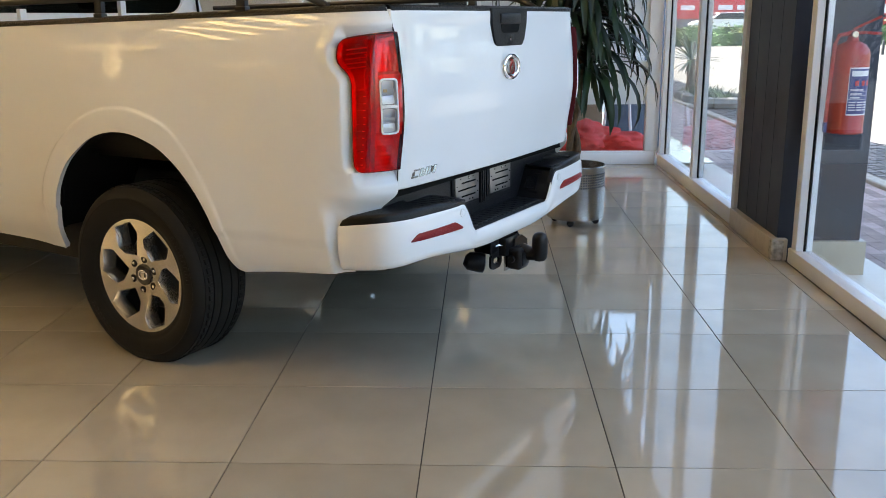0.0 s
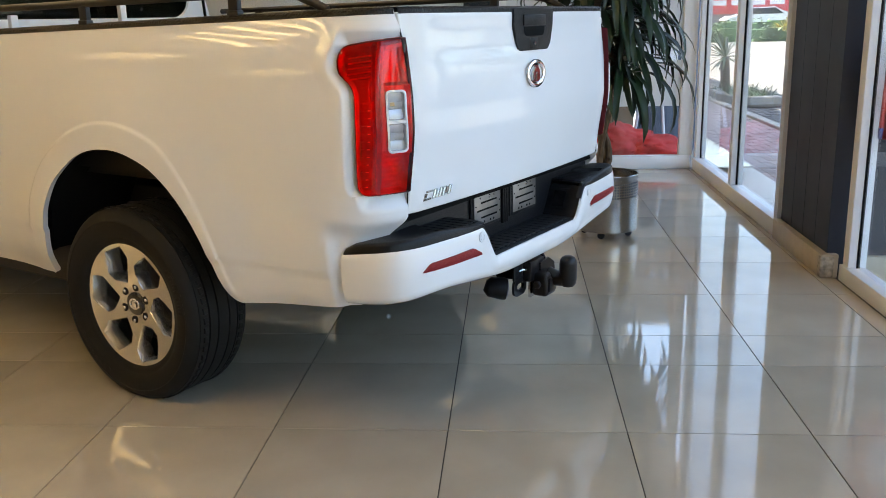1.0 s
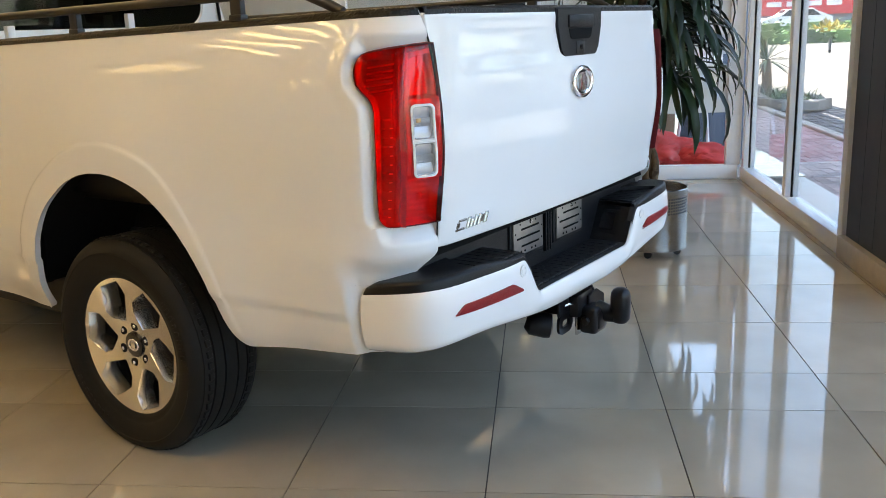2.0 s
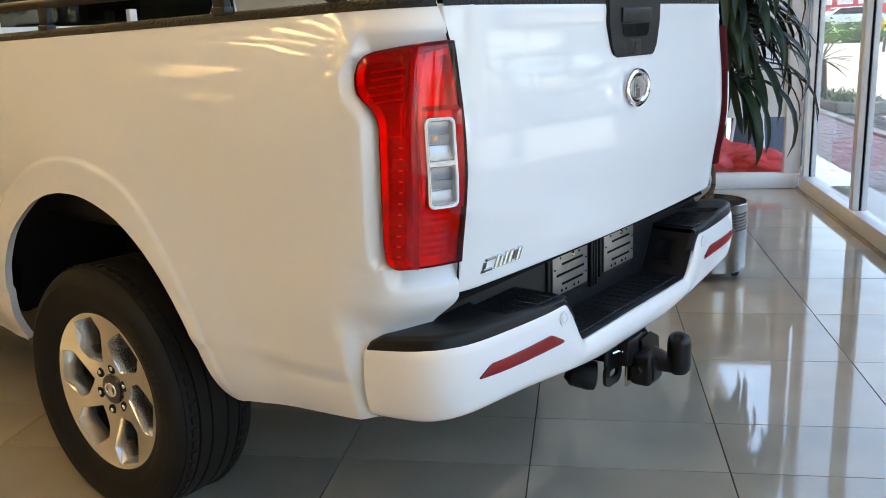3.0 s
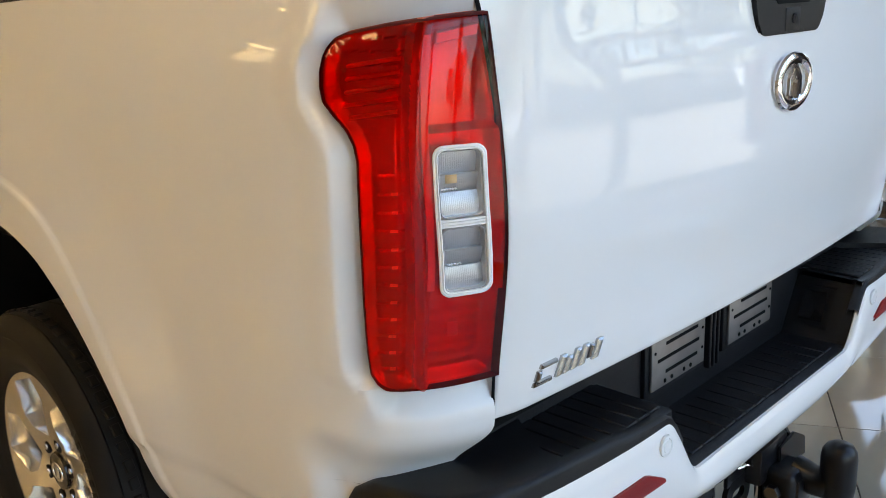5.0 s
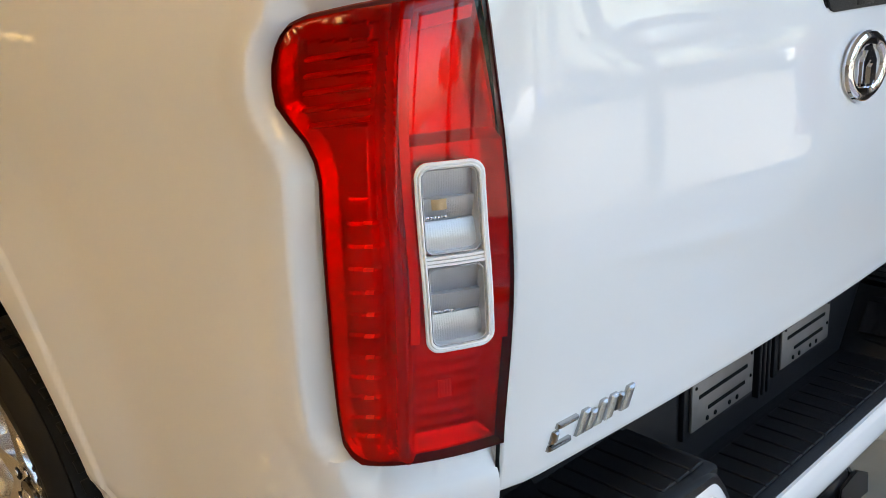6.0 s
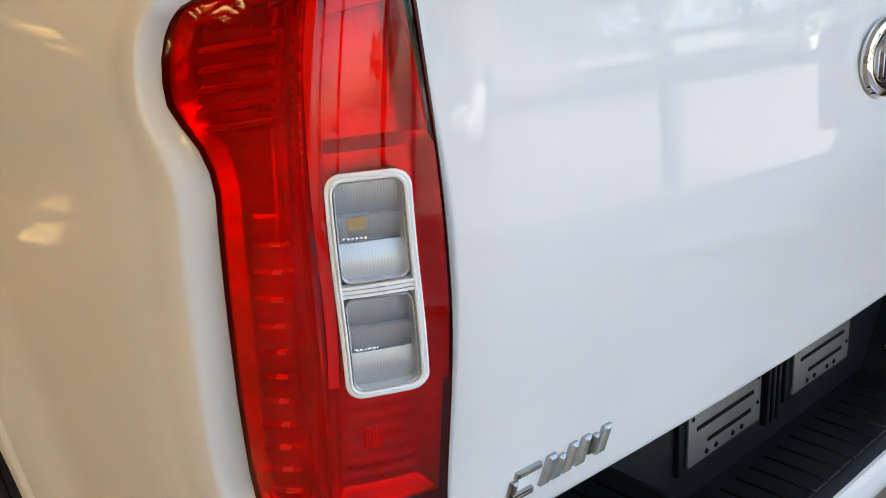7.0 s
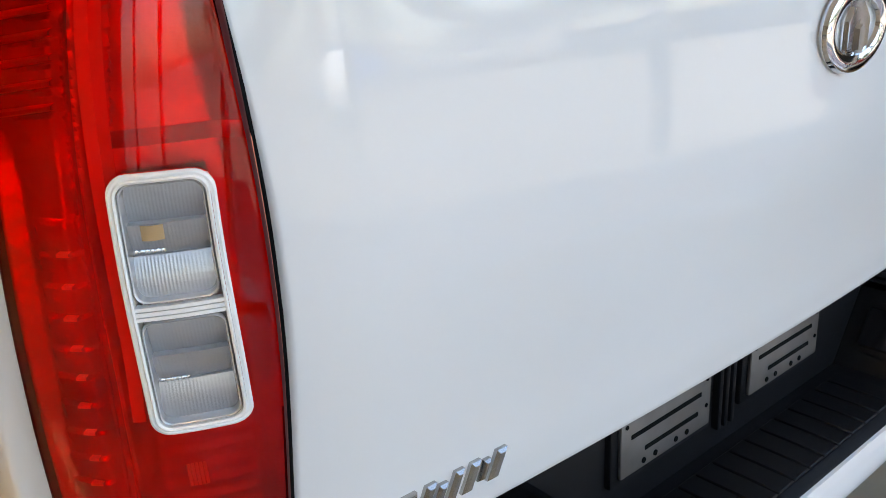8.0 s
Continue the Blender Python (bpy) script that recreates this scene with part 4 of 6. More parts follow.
# cab behind the bed: rear wall, window, roof, sides
bm = bmesh.new()
out = [(-0.86, 0.45), (-0.90, 0.95), (-0.87, 1.12), (-0.70, 1.74), (-0.60, 1.80), (0.60, 1.80), (0.70, 1.74), (0.87, 1.12), (0.90, 0.95), (0.86, 0.45)]
v = [[(-1.26, a, b) for a, b in out], [(-1.32, a * 0.995, b) for a, b in out], [(-2.0, a, b + 0.03) for a, b in out], [(-2.6, a, b if b < 1.2 else 1.2 + (b - 1.2) * 0.5) for a, b in out], [(-3.0, a, min(b, 1.12)) for a, b in out], [(-4.05, a * 0.93, min(b, 1.02)) for a, b in out], [(-4.15, a * 0.9, min(b, 0.8)) for a, b in out]]
grid(bm, v)
part("cab", bm, M["paint"], truck, "white painted cab")
WIN = [(a, 1.56 + b) for a, b in rounded(1.36, 0.34, 0.11, 8)]


def cab_back():
    """Rear wall of the cab with the window cut through it."""
    bm = bmesh.new()
    n = len(WIN)
    rows = []
    for k in range(n):
        a, b = WIN[k]
        d = Vector((a, b - 1.50))
        d.normalize()
        t = min(0.855 / max(abs(d.x), 1e-4), (0.29 if d.y > 0 else 0.37) / max(abs(d.y), 1e-4))
        o = Vector((0, 1.50)) + d * t
        w = 1.0 - 0.16 * smooth(1.2, 1.8, o.y)
        rows.append([(-1.268, a * 0.99, 1.56 + (b - 1.56) * 0.98), (-1.256, a, b), (-1.25, o.x * w, o.y)])
    grid(bm, rows, close_u=True)
    box(bm, -1.262, -1.252, -0.855, 0.855, 0.46, 1.135)
    return bm


part("cab_rear_wall", cab_back(), M["paint"], truck)
bm = prism(bmesh.new(), WIN, "x", -1.270, -1.266)
part("rear_window", bm, M["dark_glass"], truck, "tinted cab rear window")
for sg in (-1, 1):
    part("cab_seal", tube(bmesh.new(), [(-1.24, sg * 0.80, 1.14), (-1.24, sg * 0.745, 1.72)], 0.008, 6), M["gap"], truck)
bm = bmesh.new()
prism(bm, [(-0.80, 0.75), (-0.80, 1.15), (0.80, 1.15), (0.80, 0.75)], "x", -1.75, -1.65)
for y in (-0.4, 0.4):
    box(bm, -1.72, -1.60, y - 0.24, y + 0.24, 0.8, 1.40, bevel=0.04)
    box(bm, -1.70, -1.62, y - 0.13, y + 0.13, 1.42, 1.60, bevel=0.03)
part("seats", bm, M["plastic"], truck, "dark cab seats")
for y, zt in ((-0.435, 1.41), (0.165, 1.455)):
    part("window_guard_bar", boxm(-1.20, -1.17, y - 0.018, y + 0.018, 1.25, zt, bevel=0.004), M["alu"], truck)

# ---- tail lamps ----
M["lens_red"] = clear_mat("red_lens", (0.98, 0.040, 0.014), 1.5)
M["lens_clear"] = clear_mat("clear_lens", (0.93, 0.94, 0.95), 1.5)
M["amber"] = mat("amber_reflection_tint", (0.58, 0.38, 0.18), 0.2, vary=0.05)
M["lamp_red"] = mat("lamp_inner_red", (0.72, 0.24, 0.17), 0.3, metal=0.7, vary=0.15, scale=25, bump=0.9, bump_scale=42)
M["lamp_dark"] = mat("lamp_inner_dark", (0.76, 0.20, 0.14), 0.22, metal=0.6, vary=0.3, scale=14, bump=1.0, bump_scale=60)
M["lamp_rim"] = mat("lamp_rim", (0.075, 0.005, 0.006), 0.6, spec=0.12, vary=0.05)
M["lamp_white"] = mat("lamp_white", (0.90, 0.90, 0.88), 0.3, vary=0.03, coat=0.5)
M["lamp_grey"] = mat("lamp_reflector", (0.56, 0.56, 0.57), 0.3, metal=0.6, vary=0.08, scale=30)
M["lamp_wall"] = mat("lamp_wall", (0.62, 0.62, 0.62), 0.25, metal=0.4, vary=0.05)

PHI_MM = 0.015          # metres along the body for a degree of phi
LENS_C, LENS_W, LENS_H, LENS_SHEAR = (44.45, 1.0635), 0.0575, 0.1755, -0.075


def lamp_top(phi):
    return lerp_table([(29.5, 1.276), (32.0, 1.285), (37.0, 1.293), (41.5, 1.299), (45.0, 1.302), (50.0, 1.304)], phi)


def lamp_uv(f, g):
    """A place on the lamp: f from its outer to its inner edge, g from foot to top."""
    z = 0.846 + (1.276 - 0.846) * g
    l, r = lerp_table(LAMP_L, z), phi_at_y(gap_y(z) + 0.002, z)
    ph = l + (r - l) * f
    z += (lamp_top(ph) - 1.276) * smooth(0.55, 1.0, g)
    return ph, z


def in_lens(ph, z, grow=0.0):
    return abs((ph - LENS_C[0]) * PHI_MM - LENS_SHEAR * (z - LENS_C[1])) < LENS_W / 2 + grow and abs(z - LENS_C[1]) < LENS_H / 2 + grow


def lamp_mesh(sg, off, keep, nz=180, nu=84):
    """A sheet over the lamp at the height off(phi, z, edge); keep says which cells stay."""
    bm = bmesh.new()
    tab, uv = [], []
    gs, fs = ([0.0, b * 0.25, b * 0.5, b * 0.8, b * 1.1, b * 1.5] + list(np.linspace(b * 2.2, 1 - b * 2.2, n - 11)) + [1 - b * 1.5, 1 - b * 1.1, 1 - b * 0.8, 1 - b * 0.5, 1 - b * 0.25, 1.0] for n, b in ((nz, 0.0136), (nu, 0.030)))
    for g in gs:
        row, ur = [], []
        for f in fs:
            ph, z = lamp_uv(f, g)
            e = min(min(f, 1 - f) * 0.20, min(g, 1 - g) * 0.44)
            row.append(rear_pt(ph, z, off(ph, z, e)))
            ur.append((ph, z, e))
        tab.append(row)
        uv.append(ur)
    vs = [[bm.verts.new(p) for p in r] for r in tab]
    for i in range(len(gs) - 1):
        for j in range(len(fs) - 1):
            m = [sum(uv[a][b][k] for a in (i, i + 1) for b in (j, j + 1)) / 4 for k in range(3)]
            if keep(*m):
                bm.faces.new((vs[i][j], vs[i + 1][j], vs[i + 1][j + 1], vs[i][j + 1]))
    bmesh.ops.delete(bm, geom=[v for v in bm.verts if not v.link_faces], context="VERTS")
    return bm if sg < 0 else mirror(bm)


def on_lamp(du, dz, off, c=LENS_C):
    return rear_pt(c[0] + (du + LENS_SHEAR * dz) / PHI_MM, c[1] + dz, off)


def dense(outline, step=0.006):
    """Adds points along the straight stretches of an outline."""
    out = []
    for p, q in zip(outline, outline[1:] + outline[:1]):
        n = max(1, int(math.hypot(q[0] - p[0], q[1] - p[1]) / step))
        out += [(p[0] + (q[0] - p[0]) * k / n, p[1] + (q[1] - p[1]) * k / n) for k in range(n)]
    return out


def lens_ring(w, h, r, t, o_top, o_side, cz):
    """A rounded frame lying on the lamp."""
    bm = bmesh.new()
    rows = []
    for p in dense(rounded(w, h, r, 6)):
        k1 = [(1 - t / w, 1 - t / h), (1 - 2 * t / w, 1 - 2 * t / h)]
        q, c = (tuple(p[i] * k[i] for i in range(2)) for k in k1)
        rows.append([on_lamp(p[0], p[1] + cz, o_side), on_lamp(p[0] * 0.99, p[1] * 0.997 + cz, o_top - 0.001), on_lamp(q[0], q[1] + cz, o_top), on_lamp(c[0], c[1] + cz, o_top - 0.001), on_lamp(c[0], c[1] + cz, o_side - 0.012)])
    grid(bm, rows, close_u=True)
    return bm


def lens_cell(w, h, cz, o, flutes, amp):
    """The sheet in a cell: fine upright flutes, level from top to bottom."""
    bm = bmesh.new()
    grid(bm, [[on_lamp(-w / 2 + w * i / (2 * flutes), cz + h * (g - 0.5), o + (amp if i % 2 else 0.0)) for i in range(2 * flutes + 1)] for g in (0.0, 0.5, 1.0)])
    return bm


def lens_bowl(w, h, cz, o):
    """Mirror behind a cell: three leaning steps, each fluted upright."""
    bm = bmesh.new()
    n = 44
    for g0, g1, o0, o1 in ((0.0, 0.36, 0.004, 0.000), (0.36, 0.64, -0.004, 0.005), (0.64, 1.0, -0.003, 0.002)):
        rows = []
        for k in range(7):
            g = g0 + (g1 - g0) * k / 6
            bulge = 0.0015 * math.sin(math.pi * k / 6)
            rows.append([on_lamp(-w / 2 + w * i / n, cz + h * (g - 0.5), o + o0 + (o1 - o0) * k / 6 + bulge + (0.00012 if i % 2 else 0.0)) for i in range(n + 1)])
        grid(bm, rows)
        grid(bm, [rows[-1], [on_lamp(-w / 2 + w * i / n, cz + h * (g1 - 0.5), o - 0.006) for i in range(n + 1)]])
    return bm


def inner_off(ph, z, e):
    o = -0.004 + 0.006 * smooth(33.5, 41.0, ph)
    ridge = math.exp(-((ph - (41.7 - 1.3 * smooth(0.88, 1.28, z))) / 0.45) ** 2)
    o += 0.009 * ridge
    o -= 0.012 * smooth(0.0, 0.02, e) * (1 - ridge)
    if z > 1.165 and ph > 41.3:
        o -= 0.014 * smooth(1.165, 1.175, z)
    if z < 0.965 and ph > 42.1:
        o -= 0.010 - 0.0005 * math.sin(z * 420.0) * smooth(0.012, 0.022, e)
    split = 40.9 - 1.2 * smooth(0.9, 1.25, z)
    if ph < split and e > 0.012:
        # stepped reflector behind the row of light ribs, and a fluted field above it
        saw = ((z - 0.872) / 0.0225) % 1.0
        o += 0.0045 * saw * smooth(36.0, 36.8, ph) * smooth(40.0, 39.2, ph) * smooth(1.13, 1.11, z)
        o += 0.0030 * (((z - 1.186) / 0.015) % 1.0) * smooth(1.165, 1.18, z) * smooth(30.6, 31.6, ph) * smooth(39.6, 38.8, ph)
        o -= 0.007 * math.exp(-((ph - split + 0.9) / 0.35) ** 2)
    return o


def lens_off(ph, z, e):
    return (0.004 + 0.0125 * smooth(33.5, 41.0, ph)) * smooth(-0.003, 0.0062, e)


for sg in (-1, 1):
    lamp = part("tail_lamp", lamp_mesh(sg, lens_off, lambda ph, z, e: e > 0.0028 and not in_lens(ph, z)), M["lens_red"], truck, "red tail lamp with clear indicator and reversing lens")
    part("lamp_edge", lamp_mesh(sg, lambda ph, z, e: lens_off(ph, z, e) + 0.0012 if e > 1e-5 else -0.024, lambda ph, z, e: e < 0.0056), M["lamp_rim"], lamp, "dark red lens border")
    part("lamp_body", lamp_mesh(sg, inner_off, lambda ph, z, e: ph <= 40.9 - 1.2 * smooth(0.9, 1.25, z)), M["lamp_dark"], lamp)
    part("stop_reflector", lamp_mesh(sg, inner_off, lambda ph, z, e: ph > 40.9 - 1.2 * smooth(0.9, 1.25, z) and not in_lens(ph, z, -0.0005)), M["lamp_red"], lamp)
    for k in range(11):
        z = 0.872 + 0.0225 * k
        bm = bmesh.new()
        rows = [[rear_pt(ph, z + dz, o) for dz, o in ((-0.0017, -0.011), (-0.0012, -0.0065), (0.0010, -0.0065), (0.0016, -0.011))] for ph in np.linspace(38.2 - 0.1 * (k % 3), 38.9, 6)]
        grid(bm, rows)
        part("light_rib", bm if sg < 0 else mirror(bm), M["lamp_white"], lamp)
    for k in range(5):
        z = 1.186 + 0.015 * k
        bm = bmesh.new()
        rows = [[rear_pt(ph, z + dz + 0.0012 * (ph - 33), o) for dz, o in ((-0.0026, -0.011), (-0.0012, -0.006), (0.0012, -0.006), (0.0026, -0.011))] for ph in np.linspace(31.9 + (0.8 if k == 0 else 0), 38.6, 8)]
        grid(bm, rows)
        part("light_rib", bm if sg < 0 else mirror(bm), M["lamp_red"], lamp)
    for z0, z1, p0, p1 in ((0.98, 1.278, 0, 0), (1.268, 1.279, 41.7, phi_at_y(gap_y(1.28), 1.28) - 0.8)):
        rows = []
        if p1:
            for ph in np.linspace(p0, p1, 12):
                rows.append([rear_pt(ph, z + 0.0025 * (ph - p0), o) for z, o in ((z0 - 0.002, -0.008), (z0, 0.008), (z1, 0.008), (z1 + 0.002, -0.008))])
        else:
            for z in np.linspace(z0, z1, 24):
                c0 = 42.05 - 1.15 * smooth(1.0, 1.28, z)
                rows.append([rear_pt(c0 + d, z, o) for d, o in ((-0.45, -0.004), (-0.32, 0.009), (0.32, 0.009), (0.45, -0.010))])
        bm = bmesh.new()
        grid(bm, rows)
        part("light_guide", bm if sg < 0 else mirror(bm), M["lamp_white"], lamp)
    # a stepped white frame about two clear cells, with a bar between them
    fr = lens_ring(LENS_W + 0.0075, LENS_H + 0.0075, 0.0135, 0.0036, 0.0192, 0.0145, 0.0)
    fi = lens_ring(LENS_W + 0.0004, LENS_H + 0.0004, 0.010, 0.0026, 0.0204, 0.010, 0.0)
    frame_ob = part("lens_frame", fr if sg < 0 else mirror(fr), M["lamp_white"], lamp, "white frame of the clear lenses")
    part("inner_frame", fi if sg < 0 else mirror(fi), M["lamp_white"], frame_ob)
    for dz, hh in ((-0.0034, 0.0030), (0.0, 0.0034), (0.0034, 0.0030)):
        w_ = LENS_W / 2 - 0.002
        bm = bmesh.new()
        grid(bm, [[on_lamp(u, dz + q, o) for q, o in ((-hh / 2, 0.012), (-hh * 0.4, 0.0186), (hh * 0.4, 0.0186), (hh / 2, 0.012))] for u in np.linspace(-w_, w_, 8)])
        part("lens_bar", bm if sg < 0 else mirror(bm), M["lamp_white"], frame_ob)
    for cz in (0.0455, -0.0455):
        c = lens_ring(LENS_W - 0.0055, 0.0790, 0.008, 0.0016, 0.0176, 0.010, cz)
        part("lens_rim", c if sg < 0 else mirror(c), M["lamp_wall"], frame_ob)
        c = lens_bowl(LENS_W - 0.006, 0.079, cz, 0.0035)
        part("reflector_bowl", c if sg < 0 else mirror(c), M["lamp_grey"], frame_ob, smooth=False)
        c = lens_cell(LENS_W - 0.008, 0.077, cz, 0.0160, 14, 0.0003)
        part("clear_lens", c if sg < 0 else mirror(c), M["lens_clear"], frame_ob)
        for k in range(6):
            bm = lathe(bmesh.new(), [(0.0, 0.0022), (0.0014, 0.0016), (0.0018, 0.0)], 8, "x")
            o = on_lamp(-0.021 + 0.0034 * k, cz - 0.006, 0.0095)
            for v in bm.verts:
                v.co = v.co + o
            part("facet", bm if sg < 0 else mirror(bm), M["chrome"], frame_ob)
    # a rounded amber reflection in the lens, drawn as a coloured sheet
    bm = bmesh.new()
    grid(bm, [[on_lamp(-0.016 + 0.0145 * a / 5, 0.046 + 0.010 * b / 3, 0.0090 + 0.002 * math.sin(math.pi * a / 5)) for b in range(4)] for a in range(6)])
    part("amber_bulb", bm if sg < 0 else mirror(bm), M["amber"], frame_ob, "amber tinted reflection drawn as a small sheet behind the lens")
    # small square prism field in the foot of the lamp
    bm = bmesh.new()
    for a in range(5):
        for b in range(6):
            u, z = -0.017 + 0.0030 * a, -0.150 + 0.0034 * b
            rows = [[on_lamp(u + du, z + q, o) for q, o in ((-0.0012, -0.004), (0.0, 0.0), (0.0012, -0.004))] for du in (-0.0012, 0.0012)]
            grid(bm, rows)
    part("prism_field", bm if sg < 0 else mirror(bm), M["lamp_white"], lamp)

# maker's name as plain slanted bars; darker steel paints in the chrome's dark reflection

def slanted(bm, u0, u1, v0, v1, lean=0.35):
    """A bevelled bar on the tailgate: u along it, v up, both in metres."""
    def at(u, v, o):
        y, z = -0.664 + u + lean * v, 0.804 + v + 0.02 * u
        return Vector((gate_x(y, z) + o, y, z))
    b = min(0.003, (u1 - u0) * 0.3, (v1 - v0) * 0.3)
    lo = [at(u, v, -0.004) for u, v in ((u0, v0), (u1, v0), (u1, v1), (u0, v1))]
    mid = [at(u, v, 0.004) for u, v in ((u0, v0), (u1, v0), (u1, v1), (u0, v1))]
    top = [at(u, v, 0.007) for u, v in ((u0 + b, v0 + b), (u1 - b, v0 + b), (u1 - b, v1 - b), (u0 + b, v1 - b))]
    rows = grid(bm, [lo, mid, top], close_v=True)
    bm.faces.new(rows[-1])


for u0, u1, v0, v1 in ((0.0, 0.034, 0.0, 0.0065), (0.0, 0.008, 0.0085, 0.022), (0.004, 0.036, 0.024, 0.030), (0.046, 0.057, 0.0, 0.030), (0.062, 0.072, 0.0, 0.024), (0.078, 0.088, 0.0, 0.030), (0.096, 0.107, 0.0, 0.030), (0.112, 0.120, 0.006, 0.026), (0.126, 0.138, 0.0, 0.030)):
    bm = bmesh.new()
    slanted(bm, u0, u1, v0, v1)
    part("maker_mark_bar", bm, M["steel"], gate)

# ---- outside, beyond the shop front (room axes) ----
M["paving"] = mat("brick_paving", (0.42, 0.32, 0.295), 0.85, vary=0.15, scale=10, vary2=0.12, per_object=0.15, per_island=0.25, bump=0.4, bump_scale=60)
M["joint"] = mat("sand_joint", (0.16, 0.13, 0.11), 0.95, vary=0.2, scale=20)
M["sand"] = mat("pale_concrete_yard", (0.155, 0.145, 0.125), 0.9, vary=0.08, scale=3, vary2=0.12, scale2=0.3, bump=0.3)
M["cobble"] = mat("grey_cobble", (0.17, 0.165, 0.16), 0.85, vary=0.2, scale=20, vary2=0.1, per_island=0.25, bump=0.6, bump_scale=30)
M["kerb"] = mat("concrete_kerb", (0.46, 0.43, 0.37), 0.9, vary=0.12, scale=15, bump=0.4)
M["slab"] = mat("cream_threshold", (0.62, 0.58, 0.50), 0.5, vary=0.06, scale=10, vary2=0.06)
M["leaf"] = mat("dark_leaf", (0.013, 0.036, 0.013), 0.45, vary=0.25, scale=6, per_object=0.35, bump=0.15, bump_scale=80)
M["hedge"] = mat("hedge_leaf", (0.07, 0.13, 0.035), 0.6, vary=0.4, scale=6, per_island=0.5)
M["bark"] = mat("brown_bark", (0.13, 0.085, 0.05), 0.85, vary=0.3, scale=30, bump=0.8, bump_scale=60)
G = -0.12
ground = part("ground", boxm(FRONT + 0.10, 900, -900, 900, -0.5, G - 0.02), M["sand"], m=ROOM, smooth=False)
tagged(ground, "pale sunlit concrete yard", "ground", kind="structure")
tagged(part("threshold", boxm(FRONT + 0.12, 3.30, -14, 30, G - 0.02, -0.085, bevel=0.004), M["slab"], m=ROOM), "cream tiled strip outside the shop front", "pavement", kind="structure")
kerb = tagged(new("kerb"), "low concrete kerb between paving and road", "kerb", kind="structure")
kerb.matrix_world = ROOM
for k in range(44):
    y = -14 + k
    part("kerb_stone", boxm(4.42, 4.55, y + 0.006, y + 0.994, G - 0.06, G + 0.045, bevel=0.012, seg=1), M["kerb"], kerb)
road = tagged(part("road", boxm(4.55, 5.75, -40, 60, G - 0.02, G - 0.006), M["joint"], m=ROOM, smooth=False), "grey cobbled roadway outside", "road", kind="structure")
pav = tagged(part("pavement", boxm(3.30, 4.42, -14, 30, G - 0.02, G - 0.004), M["joint"], m=ROOM, smooth=False), "red-brown brick paving along the shop front", "pavement", kind="structure")

# bricks of the paving: the stretch before the window as pieces, the rest joined
bme = bmesh.new()
box(bme, -0.049, 0.049, -0.099, 0.099, -0.02, 0.008, bevel=0.003, seg=1)
brick_me = bpy.data.meshes.new("brick")
bme.to_mesh(brick_me)
bme.free()
brick_me.materials.append(M["paving"])
rest, nb = [], 0
for i in range(11):
    for j in range(110):
        x, y = 3.355 + i * 0.1015, -9.0 + j * 0.2030 + (0.1015 if i % 2 else 0)
        if 5.2 < y < 10.4 and nb < 290:
            ob = new("brick", brick_me)
            ob.parent = pav
            ob.location = (x, y, G - 0.004 + 0.002 * math.sin(i * 7 + j * 3))
            nb += 1
        else:
            rest.append((x, y))
bm = bmesh.new()
for x, y in rest:
    box(bm, x - 0.049, x + 0.049, y - 0.099, y + 0.099, G - 0.02, G + 0.004)
tagged(part("far_bricks", bm, M["paving"], pav, smooth=False), kind="stuff")
bm = bmesh.new()
rng = random.Random(4)
for i in range(10):
    for j in range(210):
        x, y = 4.62 + i * 0.115, -6.0 + j * 0.115 + (0.057 if i % 2 else 0)
        h = rng.uniform(-0.004, 0.006)
        v = [bm.verts.new((x + a, y + b, c)) for c, s in ((G - 0.02, 0.053), (G + h, 0.044)) for a, b in ((-s, -s), (s, -s), (s, s), (-s, s))]
        bm.faces.new(v[4:])
        for q in range(4):
            bm.faces.new((v[q], v[(q + 1) % 4], v[4 + (q + 1) % 4], v[4 + q]))
tagged(part("cobbles", bm, M["cobble"], road), kind="stuff")

# roof edge over the shop front, on slim posts
can = tagged(new("canopy"), "flat white roof edge over the shop front", "canopy", kind="structure")
can.matrix_world = ROOM
part("roof_edge", boxm(FRONT + 0.06, 3.0, -14, 30, CEIL + 0.0, CEIL + 0.30, bevel=0.01), M["plaster"], can)

# planted bed with a yucca
M["edge_stone"] = mat("grey_edge_stone", (0.24, 0.225, 0.20), 0.9, vary=0.25, scale=12, per_object=0.2, bump=0.6, bump_scale=30)
bed = thing("planter_bed", "low stone-edged planting bed with ground cover", "planter", ROOM @ pose(4.98, 11.9, G))
bm = bmesh.new()
rng = random.Random(7)
for k in range(16):
    t = k * math.tau / 16
    c = Vector((0.42 * math.cos(t), 1.05 * math.sin(t), 0.07))
    s = boxm(-0.07, 0.07, -0.19, 0.19, -0.07, 0.10, bevel=0.02, seg=2)
    for v in s.verts:
        p = v.co.copy()
        v.co = Matrix.Rotation(t + 0.2 * math.sin(k * 3.0), 3, "Z") @ (p * (1 + 0.2 * noise.noise(p * 9 + c * 5))) + c
    me = bpy.data.meshes.new("rock")
    s.to_mesh(me)
    s.free()
    me.materials.append(M["edge_stone"])
    o = new("rock", me)
    o.parent = bed
part("soil", boxm(-0.36, 0.36, -0.95, 0.95, 0.0, 0.12, bevel=0.05), M["bark"], bed)


